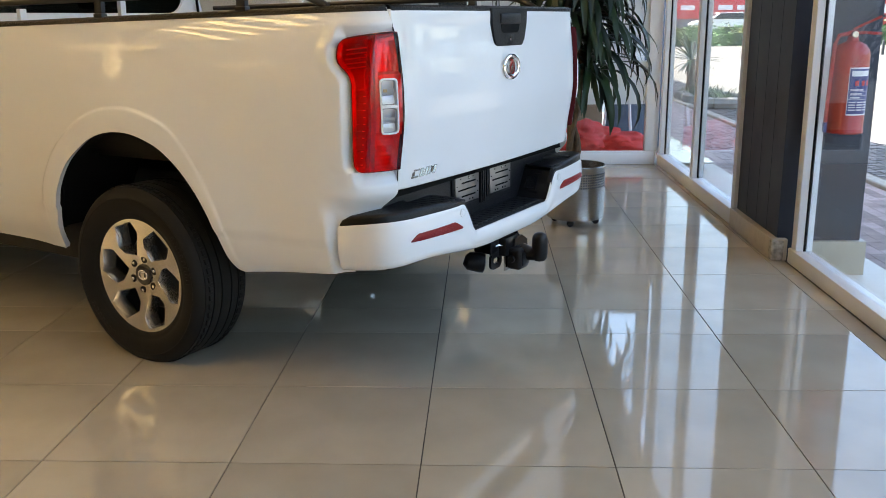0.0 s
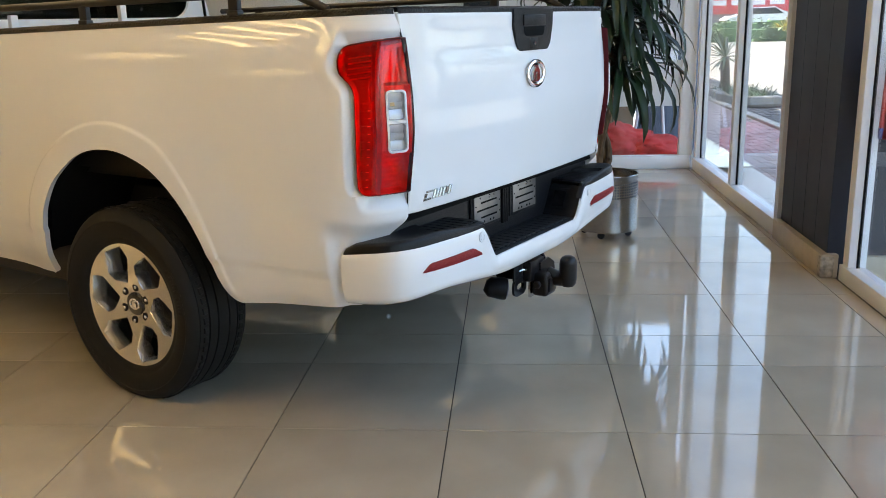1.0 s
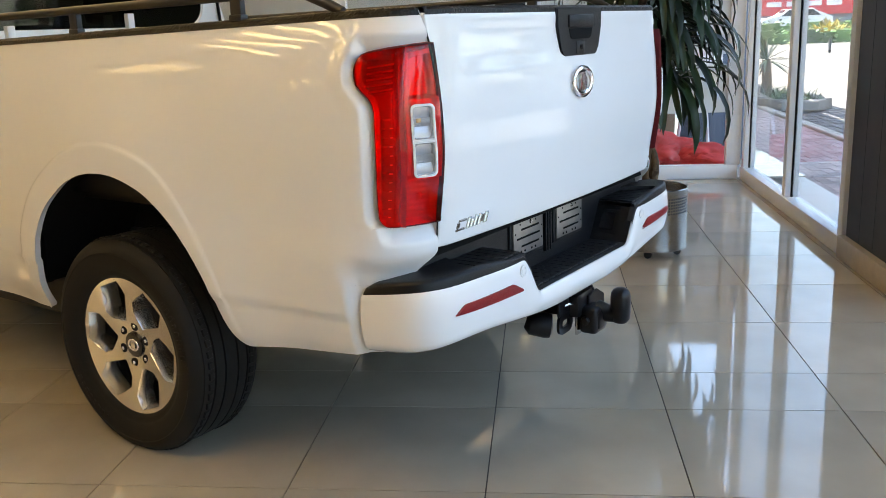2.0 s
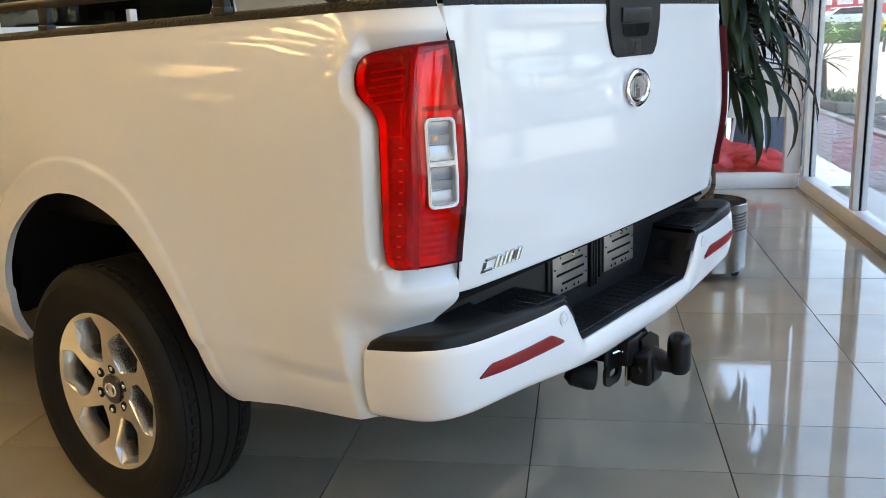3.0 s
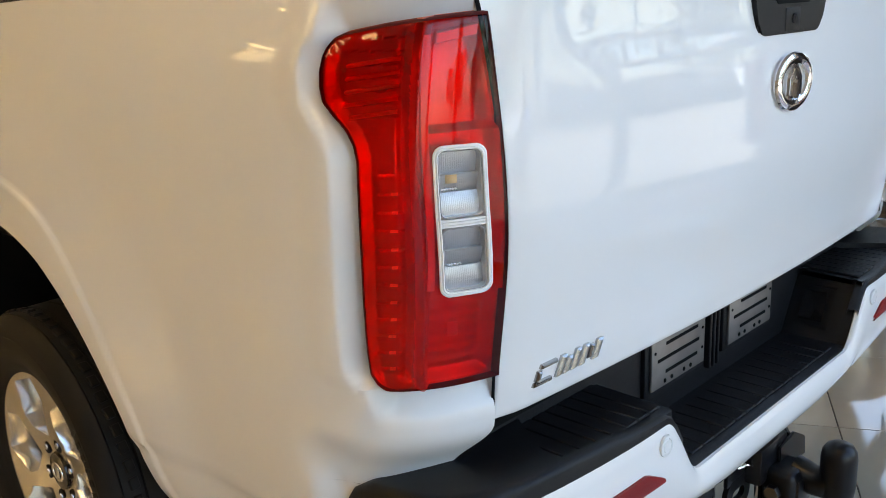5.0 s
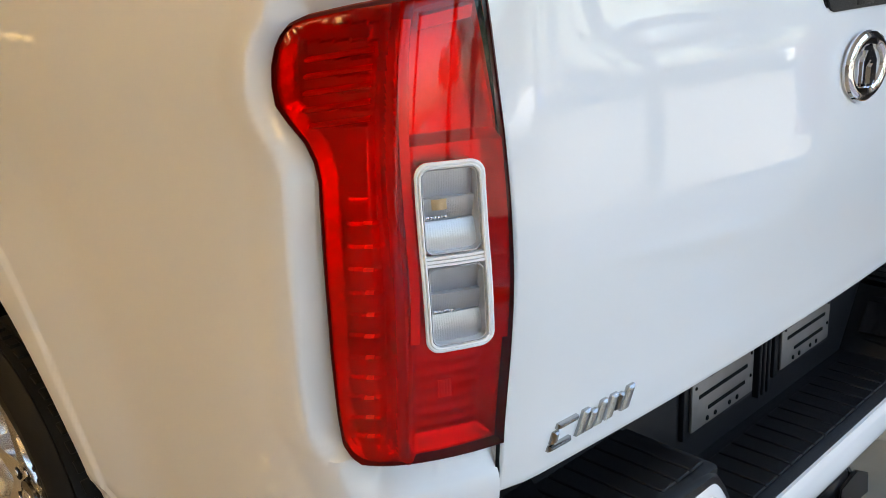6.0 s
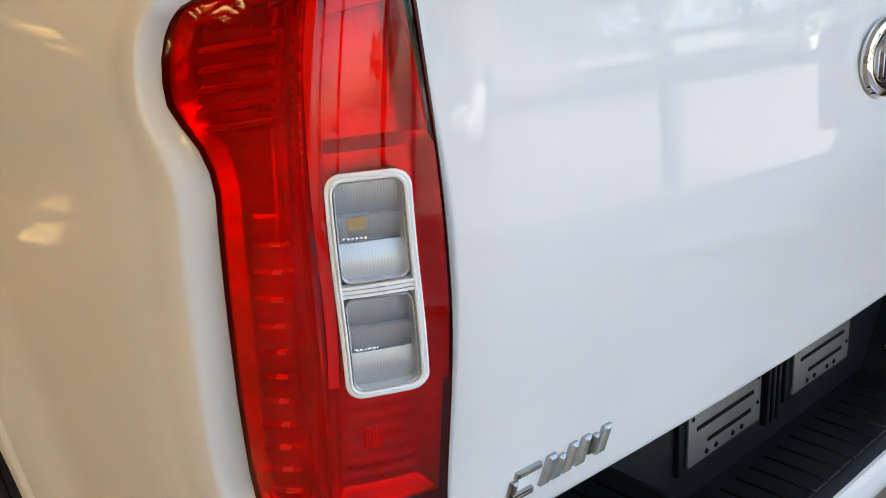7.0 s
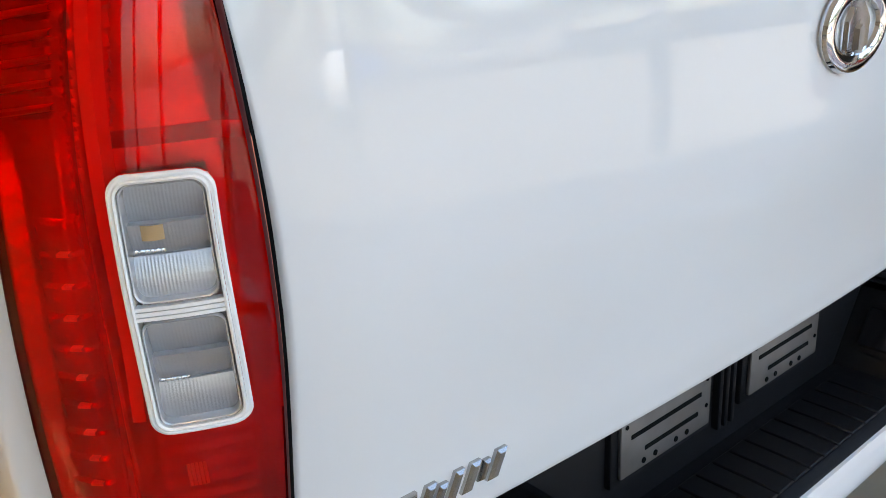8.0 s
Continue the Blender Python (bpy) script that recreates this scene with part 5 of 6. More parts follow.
def blade(bm, base, yaw, pitch, length, width, droop, n=6):
    """One strap leaf: a folded blade that arches over."""
    d = Vector((math.cos(yaw), math.sin(yaw), 0))
    side = Vector((-math.sin(yaw), math.cos(yaw), 0))
    p = Vector(base)
    rows = []
    ang = pitch
    for k in range(n + 1):
        f = k / n
        w = width * (0.35 + 1.1 * f) * (1 - f) ** 0.55 * 1.25 if f < 1 else 0.001
        up = Vector((-math.sin(ang) * d.x, -math.sin(ang) * d.y, math.cos(ang)))
        rows.append([p + side * w, p - up * w * 0.35, p - side * w])
        p = p + (d * math.cos(ang) + Vector((0, 0, 1)) * math.sin(ang)) * (length / n)
        ang -= droop / n
    grid(bm, rows)


bm = bmesh.new()
rng = random.Random(11)
for k in range(260):
    blade(bm, (rng.uniform(-0.34, 0.34), rng.uniform(-0.9, 0.9), 0.11), rng.uniform(0, 6.28), rng.uniform(0.5, 1.3), rng.uniform(0.12, 0.3), 0.012, 0.8, 3)
tagged(part("ground_cover", bm, M["hedge"], bed), kind="stuff")
yuc = thing("yucca", "spiky yucca with a short thick trunk", "yucca", ROOM @ pose(4.80, 12.7, G))
part("trunk", tube(bmesh.new(), [(0, 0, 0), (0.02, 0, 0.35), (0, 0.02, 0.72)], [0.11, 0.085, 0.075], 12), M["bark"], yuc)
yl = mat("yucca_leaf", (0.11, 0.16, 0.07), 0.5, vary=0.2, scale=8, per_object=0.25)
for k in range(46):
    bm = bmesh.new()
    blade(bm, (0, 0, 0.72), rng.uniform(0, 6.28), rng.uniform(-0.5, 1.35), rng.uniform(0.45, 0.65), 0.022, 0.35, 5)
    part("leaf", bm, yl, yuc)

# bollards, hedge, far signs and parked vehicles across the yard
bo = thing("bollard", "slim grey steel bollard at the yard edge", "bollard", ROOM @ pose(9.5, 33.0, G), group="yard bollards")
bm = lathe(bmesh.new(), [(0.055, 0), (0.055, 0.52), (0.045, 0.55), (0.0, 0.56)], 14)
part("post", bm, mat("bollard_grey", (0.04, 0.04, 0.042), 0.6), bo)
for k in range(1, 12):
    copy_thing(bo, ROOM @ pose(9.5 + 2.35 * k, 33.0 - 0.3 * k, G))


def hedge(name, x0, x1, y, w, h, label, seed):
    rng = random.Random(seed)
    bm = bmesh.new()
    for k in range(int((x1 - x0) * 90)):
        u, v, z = rng.uniform(x0, x1), y + rng.gauss(0, w * 0.33), rng.uniform(0, h) * (0.9 + 0.2 * math.sin(k))
        yaw, s = rng.uniform(0, 6.28), rng.uniform(0.06, 0.16)
        a = Vector((math.cos(yaw) * s, math.sin(yaw) * s, rng.uniform(-0.5, 0.5) * s))
        b = Vector((-math.sin(yaw) * s * 0.6, math.cos(yaw) * s * 0.6, rng.uniform(-0.4, 0.8) * s))
        c = Vector((u, v, G + z))
        bm.faces.new([bm.verts.new(c + q) for q in (-a, -b, a, b)])
    for k in range(int((x1 - x0) / 0.8)):
        u = x0 + k * 0.8
        box(bm, u, u + 0.8, y - w * 0.3, y + w * 0.3, G, G + h * 0.8 + 0.1 * math.sin(k * 2.1))
    return tagged(part(name, bm, M["hedge"], m=ROOM, smooth=False), label, "hedge", kind="stuff")


hedge("hedge", 4, 48, 46.0, 1.4, 0.75, "clipped green hedge along the far road", 3)
M["yellow"] = mat("yellow_leaf", (0.42, 0.33, 0.06), 0.6, vary=0.4, scale=6, per_island=0.5)
shrub = thing("shrub", "yellow-tipped shrub behind the clipped hedge", "shrub", ROOM @ pose(16.2, 47.3, G))
rng = random.Random(12)
bm = bmesh.new()
for k in range(260):
    a, q = rng.uniform(0, 6.28), rng.random() ** 0.5
    base = Vector((1.0 * q * math.cos(a), 0.6 * q * math.sin(a), rng.uniform(0.3, 0.7)))
    tip = base + Vector((0.25 * math.cos(a), 0.2 * math.sin(a), rng.uniform(0.3, 0.75) * (1.2 - q)))
    side = Vector((-math.sin(a), math.cos(a), 0)) * 0.05
    bm.faces.new([bm.verts.new(v) for v in (base - side, (base + tip) / 2 + side * 1.5, tip, (base + tip) / 2 - side)])
part("leaves", bm, M["yellow"], shrub, smooth=False)
part("stem", tube(bmesh.new(), [(0, 0, 0), (0.05, 0, 0.3), (0.1, 0.05, 0.6)], [0.06, 0.05, 0.03], 7), M["bark"], shrub)
hedge("far_hedge", 4, 60, 54.0, 1.5, 1.15, "taller hedge behind the clipped hedge", 5)
far_road = tagged(part("far_road", boxm(-40, 120, 48, 52.5, G - 0.02, G + 0.0), M["cobble"], m=ROOM, smooth=False), "grey tarred road beyond the hedge", "road", kind="structure")
M["sign_red"] = mat("red_sign", (0.62, 0.05, 0.05), 0.5, vary=0.05)
M["facade"] = mat("grey_facade", (0.20, 0.20, 0.21), 0.7, vary=0.1, vary2=0.15)
M["white_paint"] = mat("white_board", (0.78, 0.78, 0.78), 0.5, vary=0.04)
M["far_glass"] = mat("far_dark_glass", (0.03, 0.035, 0.04), 0.1, vary=0.1)


def far_building(x, y, w, h, label, red):
    b = thing("far_building", label, "building", ROOM @ pose(x, y, G))
    part("wall", boxm(0, w, 0, 8, 0, h), M["facade"], b, smooth=False)
    part("roof", boxm(-0.4, w + 0.4, -0.5, 8.4, h, h + 0.35), M["white_paint"], b, smooth=False)
    part("fascia", boxm(0.3, w - 0.3, -0.12, -0.003, h * 0.22, h * 0.48), M["sign_red"] if red else M["white_paint"], b, smooth=False)
    for k in range(5):
        part("sign_bar", boxm(0.18 * w + k * 0.12 * w, 0.27 * w + k * 0.12 * w, -0.15, -0.124, h * 0.31, h * 0.36), M["white_paint"] if red else M["sign_red"], b, smooth=False)
    n = int(w / 2)
    for k in range(n):
        a = 0.4 + k * (w - 0.8) / n
        part("window", boxm(a, a + (w - 0.8) / n - 0.25, -0.05, -0.004, h * 0.56, h * 0.88), M["far_glass"], b, smooth=False)
    return b


far_building(13.0, 62, 11, 6.5, "grey showroom with a red fascia across the road", True)
far_building(26.5, 63, 16, 7.5, "grey commercial building with white fascia", False)
far_building(46.0, 60, 18, 6.5, "low grey building with a red fascia", True)
far_building(78.0, 10, 14, 7.0, "grey warehouse with white fascia", False)
far_building(80.0, -30, 18, 6.0, "grey warehouse with red fascia", True)


def car(m, body, label):
    c = thing("car", label, "car", m, group="parked cars")
    prof = [(-2.2, 0.35), (-2.25, 0.75), (-1.9, 0.95), (-1.1, 1.0), (-0.6, 1.45), (0.9, 1.5), (1.7, 1.05), (2.15, 0.95), (2.25, 0.4), (1.9, 0.28), (-1.9, 0.28)]
    part("body", prism(bmesh.new(), prof, "y", -0.85, 0.85, bevel=0.06, seg=3), body, c)
    part("window", prism(bmesh.new(), [(-0.95, 1.03), (-0.55, 1.40), (0.85, 1.44), (1.45, 1.05)], "y", -0.862, 0.862), M["far_glass"], c)
    bm = bmesh.new()
    grid(bm, [[(-1.02, -0.7, 1.06), (-1.02, 0.7, 1.06)], [(-0.66, -0.66, 1.41), (-0.66, 0.66, 1.41)]])
    part("windscreen", bm, M["far_glass"], c)
    for x in (-1.4, 1.4):
        for y in (-0.78, 0.78):
            w = part("wheel", lathe(bmesh.new(), [(0.0, -0.1), (0.2, -0.11), (0.3, -0.1), (0.33, -0.06), (0.33, 0.06), (0.3, 0.1), (0.0, 0.1)], 20, "y", center=(x, y, 0.33)), M["rubber"], c)
    return c


silver = mat("silver_paint", (0.68, 0.69, 0.70), 0.3, metal=0.1, vary=0.02, coat=0.8)
red_p = mat("red_paint", (0.45, 0.03, 0.03), 0.3, vary=0.02, coat=0.8)
blue_p = mat("blue_paint", (0.03, 0.09, 0.35), 0.3, vary=0.02, coat=0.8)
car(ROOM @ pose(17.0, 57.5, G + 0.35, 0, 0, 0), M["paint"], "white car parked across the road")
car(ROOM @ pose(25.5, 57.0, G + 0.35, 0, 0, 8), red_p, "red car parked across the road")
car(ROOM @ pose(31.0, 57.2, G + 0.35, 0, 0, 5), blue_p, "blue car parked across the road")
car(ROOM @ pose(14.8, -2.9, G, 0, 0, 4), silver, "silver car parked in the sunny yard")


for k, (x, y, r, b, lab) in enumerate(((21.0, -6.0, 4, silver, "silver car parked under the carport"), (21.3, -1.6, -3, blue_p, "blue car parked under the carport"), (21.0, 5.4, 2, M["column"], "dark grey car parked under the carport"),
                                        (21.2, 8.6, 0, M["column"], "dark grey car parked under the carport"), (20.9, 12.0, 5, silver, "silver car parked under the carport"), (21.3, 15.4, -2, M["paint"], "white car parked under the carport"), (21.0, 19.0, 3, red_p, "red car parked under the carport"))):
    car(ROOM @ pose(x, y, G, 0, 0, r), b, lab)

# open steel carport along the far side of the yard
M["steelwork"] = mat("grey_steelwork", (0.16, 0.17, 0.18), 0.5, vary=0.1)
cp = thing("carport", "open grey steel carport with lattice trusses", "carport", ROOM @ pose(18.6, -9.0, G))
for k in range(6):
    y = 6.2 * k
    for x in (0.0, 5.2):
        part("post", lathe(bmesh.new(), [(0.07, 0.0), (0.07, 2.9)], 12, center=(x, y, 0)), M["steelwork"], cp)
    bm = bmesh.new()
    tube(bm, [(-0.4, y, 2.9), (5.6, y, 2.9)], 0.045, 8)
    tube(bm, [(-0.4, y, 3.3), (5.6, y, 3.5)], 0.045, 8)
    for q in range(8):
        tube(bm, [(-0.3 + 0.72 * q, y, 2.9), (0.06 + 0.72 * q, y, 3.34)], 0.025, 6)
        tube(bm, [(0.06 + 0.72 * q, y, 3.34), (0.42 + 0.72 * q, y, 2.9)], 0.025, 6)
    part("truss", bm, M["steelwork"], cp)
part("roof", boxm(-0.6, 5.8, -0.5, 31.5, 3.52, 3.58), M["steelwork"], cp, smooth=False)

# trees along the far side of the yard
M["crown"] = mat("tree_leaf", (0.05, 0.085, 0.03), 0.6, vary=0.4, scale=3, per_island=0.55)


def tree(m, h, seed, label):
    rng = random.Random(seed)
    t = thing("tree", label, "tree", m, group="trees beyond the yard")
    bm = bmesh.new()
    tube(bm, [(0, 0, 0), (0.05, 0.03, h * 0.2), (0.0, 0.1, h * 0.4), (0.1, 0.0, h * 0.7)], [0.20, 0.15, 0.12, 0.04], 8)
    for k in range(6):
        a, z = k * 1.1 + rng.random(), h * (0.32 + 0.06 * k)
        r = h * rng.uniform(0.16, 0.26)
        tube(bm, [(0, 0.05, z), (r * 0.5 * math.cos(a), r * 0.5 * math.sin(a), z + r * 0.5), (r * math.cos(a), r * math.sin(a), z + r * 0.8)], [0.07, 0.05, 0.02], 6)
    part("trunk", bm, M["bark"], t)
    verts, faces = [], []
    clumps = [(rng.gauss(0, h * 0.15), rng.gauss(0, h * 0.15), h * rng.uniform(0.42, 0.95)) for _ in range(26)]
    for cx, cy, cz in clumps:
        s = h * rng.uniform(0.07, 0.12)
        for _ in range(60):
            d = Vector((rng.gauss(0, 1), rng.gauss(0, 1), rng.gauss(0, 0.8))) * s * 0.7
            u = Vector((rng.gauss(0, 1), rng.gauss(0, 1), rng.gauss(0, 1))).normalized() * 0.13
            v = u.orthogonal().normalized() * 0.07
            o = Vector((cx, cy, cz)) + d
            b = len(verts)
            verts += [tuple(o - u), tuple(o + v), tuple(o + u), tuple(o - v)]
            faces.append((b, b + 1, b + 2, b + 3))
    me = bpy.data.meshes.new("crown")
    me.from_pydata(verts, [], faces)
    me.materials.append(M["crown"])
    o = new("crown", me)
    o.parent = t
    return t


for k in range(20):
    tree(ROOM @ pose(28.0 + 2.0 * math.sin(k * 2.3), -30.0 + 3.3 * k, G, 0, 0, 40 * k), 6.3 + 1.2 * math.sin(k * 1.7), 30 + k, "leafy green tree beyond the yard")
for k, (x, y) in enumerate(((6.2, 1.2), (6.2, -4.8))):
    p = thing("canopy_post", "slim grey steel post of the roof over the yard", "post", ROOM @ pose(x, y, G), group="canopy posts")
    part("shaft", lathe(bmesh.new(), [(0.09, 0), (0.09, 5.0)], 18), M["column"], p)

# extinguisher on the outer half of the column
M["ext_red"] = mat("extinguisher_red", (0.40, 0.022, 0.010), 0.35, vary=0.05, coat=0.4)
M["label_blue"] = mat("label_blue", (0.03, 0.05, 0.20), 0.4, vary=0.05)
M["label_white"] = mat("label_white", (0.8, 0.8, 0.8), 0.4, vary=0.03)
ext = thing("fire_extinguisher", "red fire extinguisher with blue label hung on the grey column", "fire extinguisher", ROOM @ pose(2.895, 0.655, 0.735))
part("cylinder", lathe(bmesh.new(), [(0.0, 0.0), (0.088, 0.0), (0.094, 0.006), (0.094, 0.018), (0.091, 0.022), (0.091, 0.40), (0.086, 0.43), (0.065, 0.458), (0.03, 0.475), (0.024, 0.50), (0.0, 0.50)], 40), M["ext_red"], ext)
bm = bmesh.new()
box(bm, -0.02, 0.02, -0.018, 0.018, 0.49, 0.53, bevel=0.006)
tube(bm, [(-0.02, 0, 0.515), (0.06, 0, 0.518), (0.14, -0.01, 0.512)], 0.008, 8)
tube(bm, [(0.0, 0, 0.535), (0.05, 0, 0.560), (0.13, -0.01, 0.598)], 0.007, 8)
part("valve_handle", bm, M["ext_red"], ext, "red valve and squeeze handle")
part("gauge", lathe(bmesh.new(), [(0.0, -0.03), (0.016, -0.03), (0.018, -0.026), (0.018, -0.015)], 18, "y", center=(0, 0, 0.51)), M["steel"], ext)
part("hose", tube(bmesh.new(), [(-0.02, -0.005, 0.515), (-0.08, -0.02, 0.505), (-0.105, -0.04, 0.46), (-0.112, -0.045, 0.30), (-0.118, -0.045, 0.12), (-0.12, -0.045, 0.03)], 0.0105, 10), mat("red_hose", (0.42, 0.03, 0.02), 0.5), ext)
part("nozzle", lathe(bmesh.new(), [(0.0, 0.0), (0.010, 0.0), (0.013, 0.05), (0.0, 0.055)], 12, center=(-0.12, -0.045, 0.01)), M["label_blue"], ext)


def wrapped(z0, z1, a0, a1, r, n=14):
    bm = bmesh.new()
    grid(bm, [[(r * math.cos(radians(a)), r * math.sin(radians(a)), z) for z in (z0, z1)] for a in np.linspace(a0, a1, n)])
    return bm


lab = part("label", wrapped(0.10, 0.345, -112, -28, 0.0922), M["label_white"], ext, "blue and white printed label")
part("label_field", wrapped(0.107, 0.338, -110, -30, 0.0927), M["label_blue"], lab)
part("name_bar", wrapped(0.300, 0.328, -104, -40, 0.0932), M["label_white"], lab)
for k, z in enumerate((0.228, 0.208, 0.188)):
    part("text_bar", wrapped(z, z + 0.006, -104, -60 - 6 * k, 0.0932), M["label_white"], lab)
    part("rule", wrapped(z - 0.007, z - 0.0055, -108, -34, 0.0932), M["label_white"], lab)
for k in range(3):
    part("pictogram", wrapped(0.252, 0.278, -92 + 22 * k, -80 + 22 * k, 0.0932, 6), M["sign_red"], lab)
for k in range(3):
    for r_ in range(4):
        part("text_bar", wrapped(0.125 + 0.013 * r_, 0.131 + 0.013 * r_, -106 + 25 * k, -86 + 25 * k, 0.0932, 6), M["label_white"], lab)
part("bracket", boxm(-0.03, 0.03, 0.085, 0.108, 0.2, 0.4, bevel=0.003), M["dark_metal"], ext)

# ---- inside: steel planter with a dracaena, and the room behind the partition ----
M["perf"] = mat("perforated_dark", (0.03, 0.03, 0.03), 0.6)
pot = thing("steel_planter", "brushed steel planter on castors with a perforated band", "planter", ROOM @ pose(1.60, 1.76, 0))
part("shell", lathe(bmesh.new(), [(0.0, 0.045), (0.186, 0.045), (0.190, 0.05), (0.190, 0.392), (0.193, 0.396), (0.191, 0.40), (0.186, 0.398), (0.184, 0.34), (0.0, 0.34)], 64), M["steel"], pot)
bm = bmesh.new()
for r_ in range(6):
    for k in range(72):
        t = k * math.tau / 72
        c, s_ = math.cos(t), math.sin(t)
        z = 0.265 + r_ * 0.0165
        w = 0.0045
        bm.faces.new([bm.verts.new((0.1906 * c - a * s_, 0.1906 * s_ + a * c, z + b)) for a, b in ((-w, -w), (w, -w), (w, w), (-w, w))])
tagged(part("perforations", bm, M["perf"], pot, smooth=False), kind="stuff")
for k in range(4):
    t = k * math.tau / 4 + 1.25
    part("castor", lathe(bmesh.new(), [(0.0, -0.014), (0.018, -0.014), (0.023, -0.008), (0.023, 0.008), (0.018, 0.014), (0.0, 0.014)], 16, "y", center=(0.14 * math.cos(t), 0.14 * math.sin(t), 0.023)), M["plastic"], pot)
part("soil", lathe(bmesh.new(), [(0.0, 0.352), (0.183, 0.345)], 32), M["bark"], pot)
plant = thing("dracaena", "tall dracaena with twisted stems and long drooping dark leaves", "potted plant", ROOM @ pose(1.60, 1.76, 0.35))
rng = random.Random(21)
tops = []
for k in range(3):
    ph0 = k * math.tau / 3
    pts, hh = [], (0.95, 1.25, 0.72)[k]
    for i in range(16):
        f = i / 15
        rr = 0.030 + 0.06 * max(f - 0.5, 0) * 2
        pts.append((rr * math.cos(ph0 + f * 9) - 0.02, rr * math.sin(ph0 + f * 9), hh * f - 0.01))
    part("stem", tube(bmesh.new(), pts, 0.021, 8), M["bark"], plant)
    tops.append(pts[-1])
leaf_meshes = []
for k in range(7):
    bm = bmesh.new()
    blade(bm, (0.012, 0, 0), 0, (0.9, 0.6, 0.3, 1.1, 0.1, 0.75, -0.2)[k], (0.62, 0.66, 0.58, 0.60, 0.55, 0.70, 0.5)[k], (0.027, 0.030, 0.026, 0.025, 0.027, 0.031, 0.025)[k], (2.7, 2.6, 2.2, 2.8, 1.8, 2.9, 1.4)[k], 9)
    me = bpy.data.meshes.new("leaf")
    bm.to_mesh(me)
    bm.free()
    me.materials.append(M["leaf"])
    for p in me.polygons:
        p.use_smooth = True
    leaf_meshes.append(me)
for k, tp in enumerate(tops):
    for i in range(85):
        ob = new("leaf", leaf_meshes[rng.randrange(7)])
        ob.parent = plant
        ob.matrix_basis = pose(tp[0], tp[1], tp[2] - 0.12 + 0.5 * (i / 85), rng.uniform(-14, 14), rng.uniform(-14, 14), i * 137.5 + rng.uniform(-15, 15))


def bean_bag(m, sx, sy, sz, seed, label):
    bm = bmesh.new()
    bmesh.ops.create_icosphere(bm, subdivisions=5, radius=1)
    for v in bm.verts:
        p = v.co.copy()
        k = 0.92 + 0.26 * noise.noise(p * 1.4 + Vector((seed, 0, 0))) + 0.16 * abs(noise.noise(p * 2.6 + Vector((0, seed, 0)))) + 0.06 * abs(noise.noise(p * 6 + Vector((0, seed, 3))))
        q = Vector((p.x * sx, p.y * sy, p.z * sz)) * k
        q.z = max(q.z + sz * 0.72, 0.0)
        v.co = q
    o = part("bean_bag", bm, M["bag"], m=m)
    return tagged(o, label, "bean bag", group="bean bags")


M["bag"] = mat("red_fabric", (0.62, 0.03, 0.025), 0.7, vary=0.1, scale=8, bump=0.5, bump_scale=60)
bean_bag(ROOM @ pose(2.02, 4.85, 0.0), 0.36, 0.36, 0.20, 1.0, "slumped red fabric bean bag on the floor")
bean_bag(ROOM @ pose(2.36, 4.72, 0.0), 0.30, 0.28, 0.15, 5.0, "flattened red fabric bean bag on the floor")
M["wood"] = mat("pale_wood", (0.30, 0.20, 0.125), 0.5, vary=0.12, scale=3, vary2=0.1, bump=0.1)
M["blue_grey"] = mat("blue_grey_panel", (0.10, 0.13, 0.18), 0.5, vary=0.06)
cab_ = thing("low_cupboard", "long pale wooden low cupboard against the wall", "cupboard", ROOM @ pose(-1.0, 6.2, 0))
part("body", boxm(0, 3.35, 0, 0.5, 0.08, 0.75, bevel=0.006), M["wood"], cab_)
part("base", boxm(0.03, 3.32, 0.04, 0.5, 0.0, 0.08), M["gap"], cab_, smooth=False)
for k in range(4):
    part("door", boxm(0.04 + k * 0.825, 0.84 + k * 0.825, -0.018, -0.002, 0.1, 0.73, bevel=0.003), M["wood"], cab_)
tagged(part("display_panel", boxm(-0.35, 0.35, 0, 0.04, 0, 1.55, bevel=0.006), M["blue_grey"], m=ROOM @ pose(2.62, 5.4, 0)), "blue-grey free-standing display panel", "display panel")
eas = thing("easel", "white easel with slanted legs", "easel", ROOM @ pose(2.25, 5.2, 0))
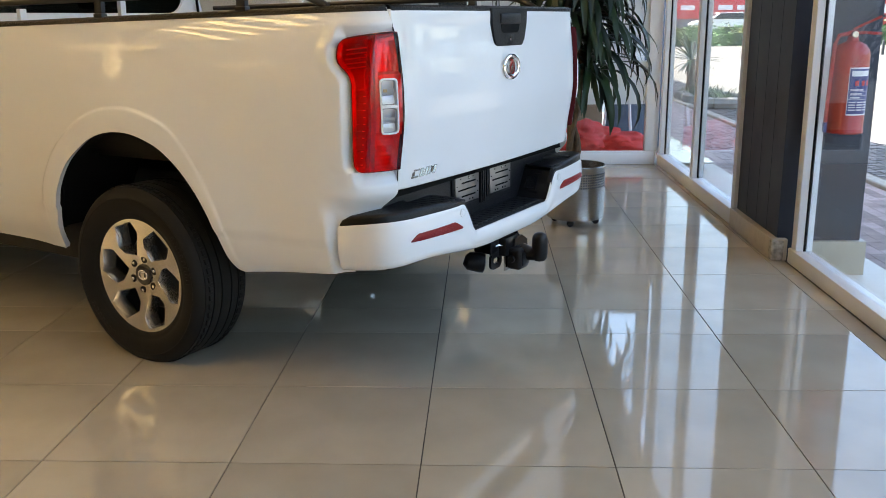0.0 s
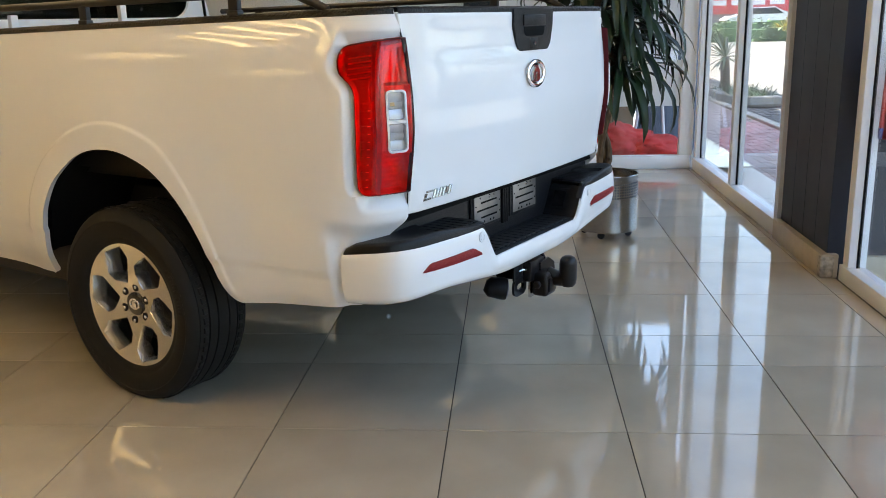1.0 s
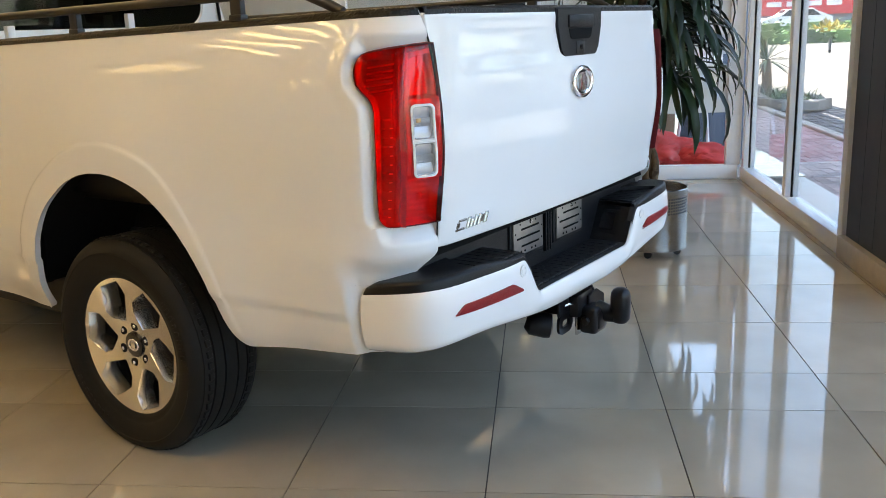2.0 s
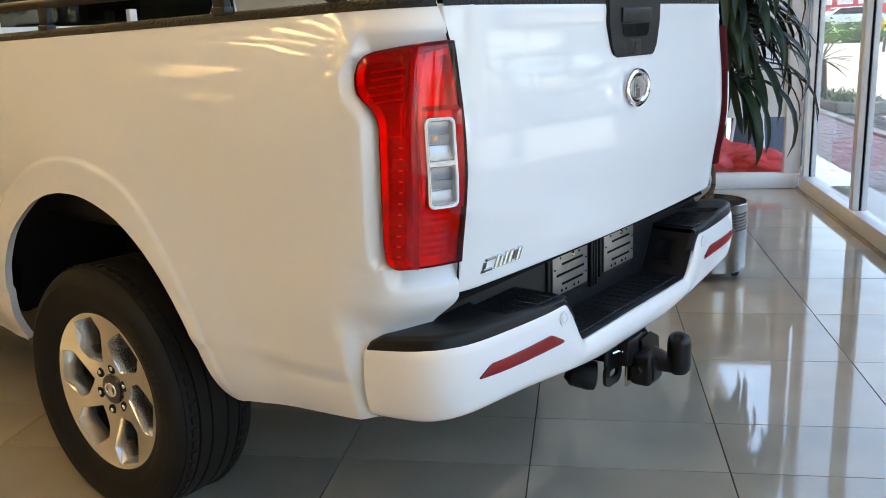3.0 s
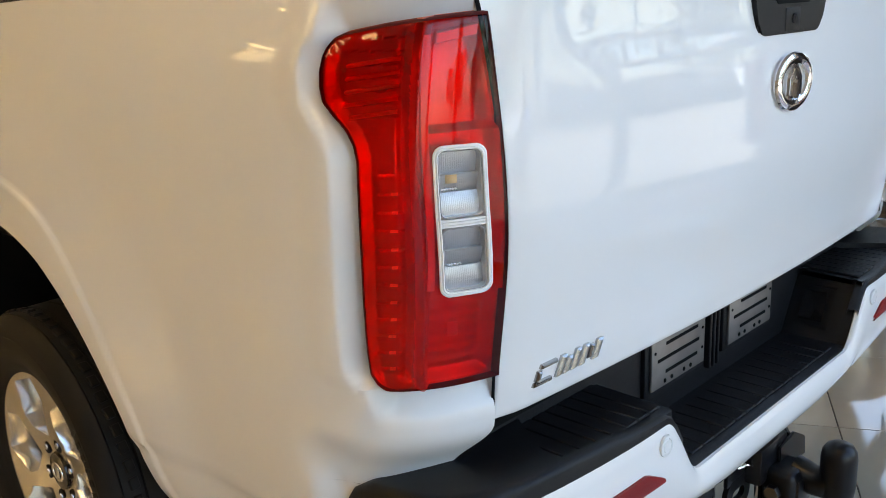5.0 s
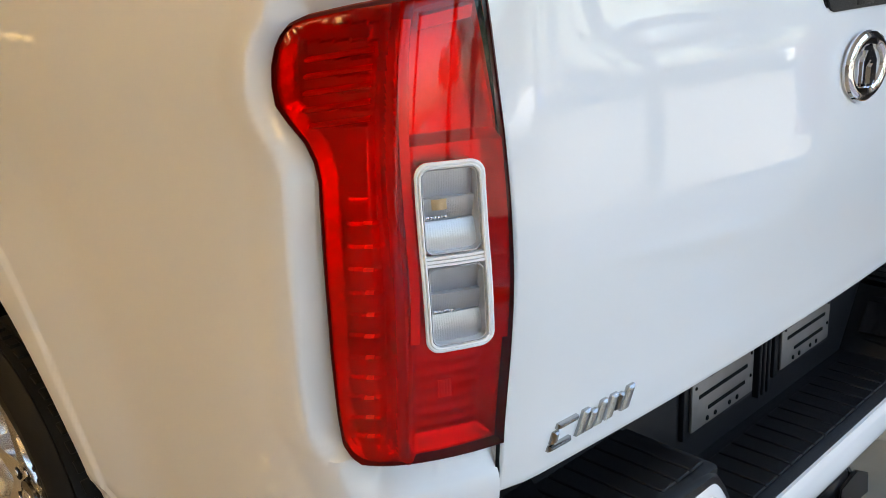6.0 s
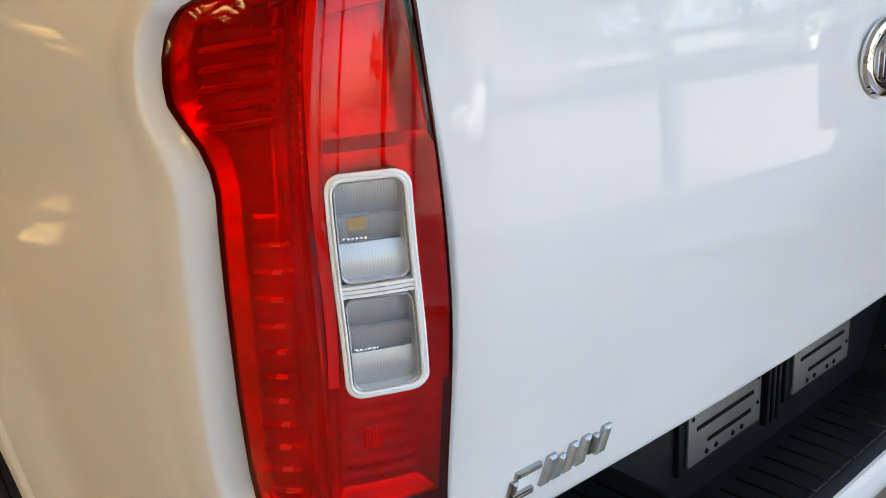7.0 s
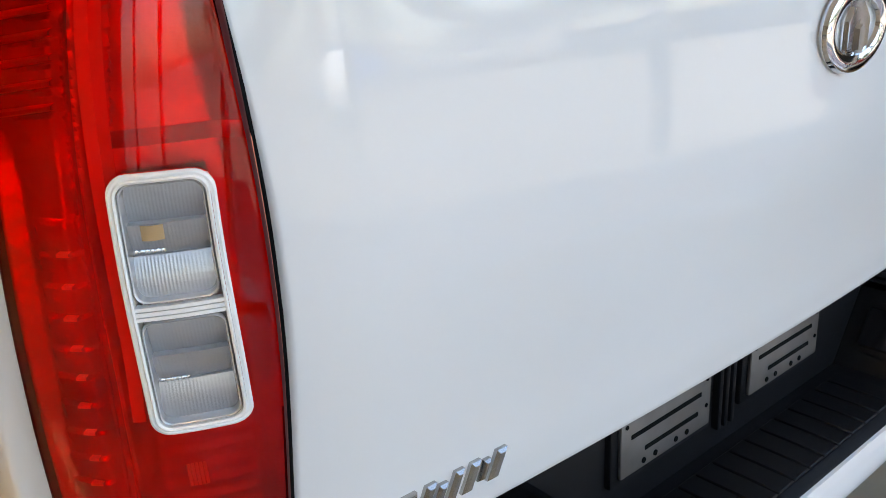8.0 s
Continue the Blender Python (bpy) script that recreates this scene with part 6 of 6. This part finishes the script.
for a, b in ((-0.05, 0.14), (0.28, 0.14)):
    part("leg", tube(bmesh.new(), [(a, 0, 0.0), (b + 0.02, 0, 1.5)], 0.016, 8), M["alu"], eas)
part("board", boxm(-0.1, 0.38, 0.02, 0.035, 0.9, 1.5, bevel=0.002), M["white_paint"], eas)
for x in (0.3, 1.5, 2.05):
    wv = thing("office_window", "dark glazed inner window in a white frame", "window", ROOM @ pose(x, 8.9, 0.55))
    part("frame", boxm(0, 0.5, 0, 0.08, 0, 1.6, bevel=0.006), M["alu"], wv)
    part("pane", boxm(0.05, 0.45, -0.012, -0.002, 0.06, 1.54), M["far_glass"], wv, smooth=False)

# ---- floor tiles: the nearest as pieces ----
TX = [0.183 + 0.6 * k for k in range(-10, 5)]
TY = [-0.47 - 0.605 * k for k in range(10, 0, -1)] + [-0.47, -0.125] + [-0.125 + 0.6 * k for k in range(1, 8)] + [4.26]


def tile_mesh(w, d):
    bm = boxm(-w / 2 + 0.002, w / 2 - 0.002, -d / 2 + 0.002, d / 2 - 0.002, -0.012, 0.0, bevel=0.0004, seg=1)
    me = bpy.data.meshes.new("tile")
    bm.to_mesh(me)
    bm.free()
    me.materials.append(M["tile"])
    return me


_tiles = {}
for i in range(len(TX)):
    x0, x1 = TX[i], (TX[i + 1] if i + 1 < len(TX) else FRONT + 0.02)
    for j in range(len(TY) - 1):
        key = (round(x1 - x0, 3), round(TY[j + 1] - TY[j], 3))
        if key not in _tiles:
            _tiles[key] = tile_mesh(*key)
        ob = new("tile", _tiles[key])
        ob.parent = floor
        ob.location = ((x0 + x1) / 2, (TY[j] + TY[j + 1]) / 2, 0)
bm = bmesh.new()
WX = [TX[0] - 0.6 * (k + 1) for k in range(57)]
SY = [TY[0] - 0.605 * (k + 1) for k in range(4)]
for x in WX + TX:
    for y in SY + (TY[:-1] if x < TX[0] - 0.1 else []) + [4.36 + 0.6 * k for k in range(8)]:
        box(bm, x + 0.002, x + 0.598, y + 0.002, y + (0.34 if abs(y + 0.47) < 0.01 else 0.598), -0.012, 0.0)
tagged(part("far_tiles", bm, M["tile"], floor, smooth=False), kind="stuff")
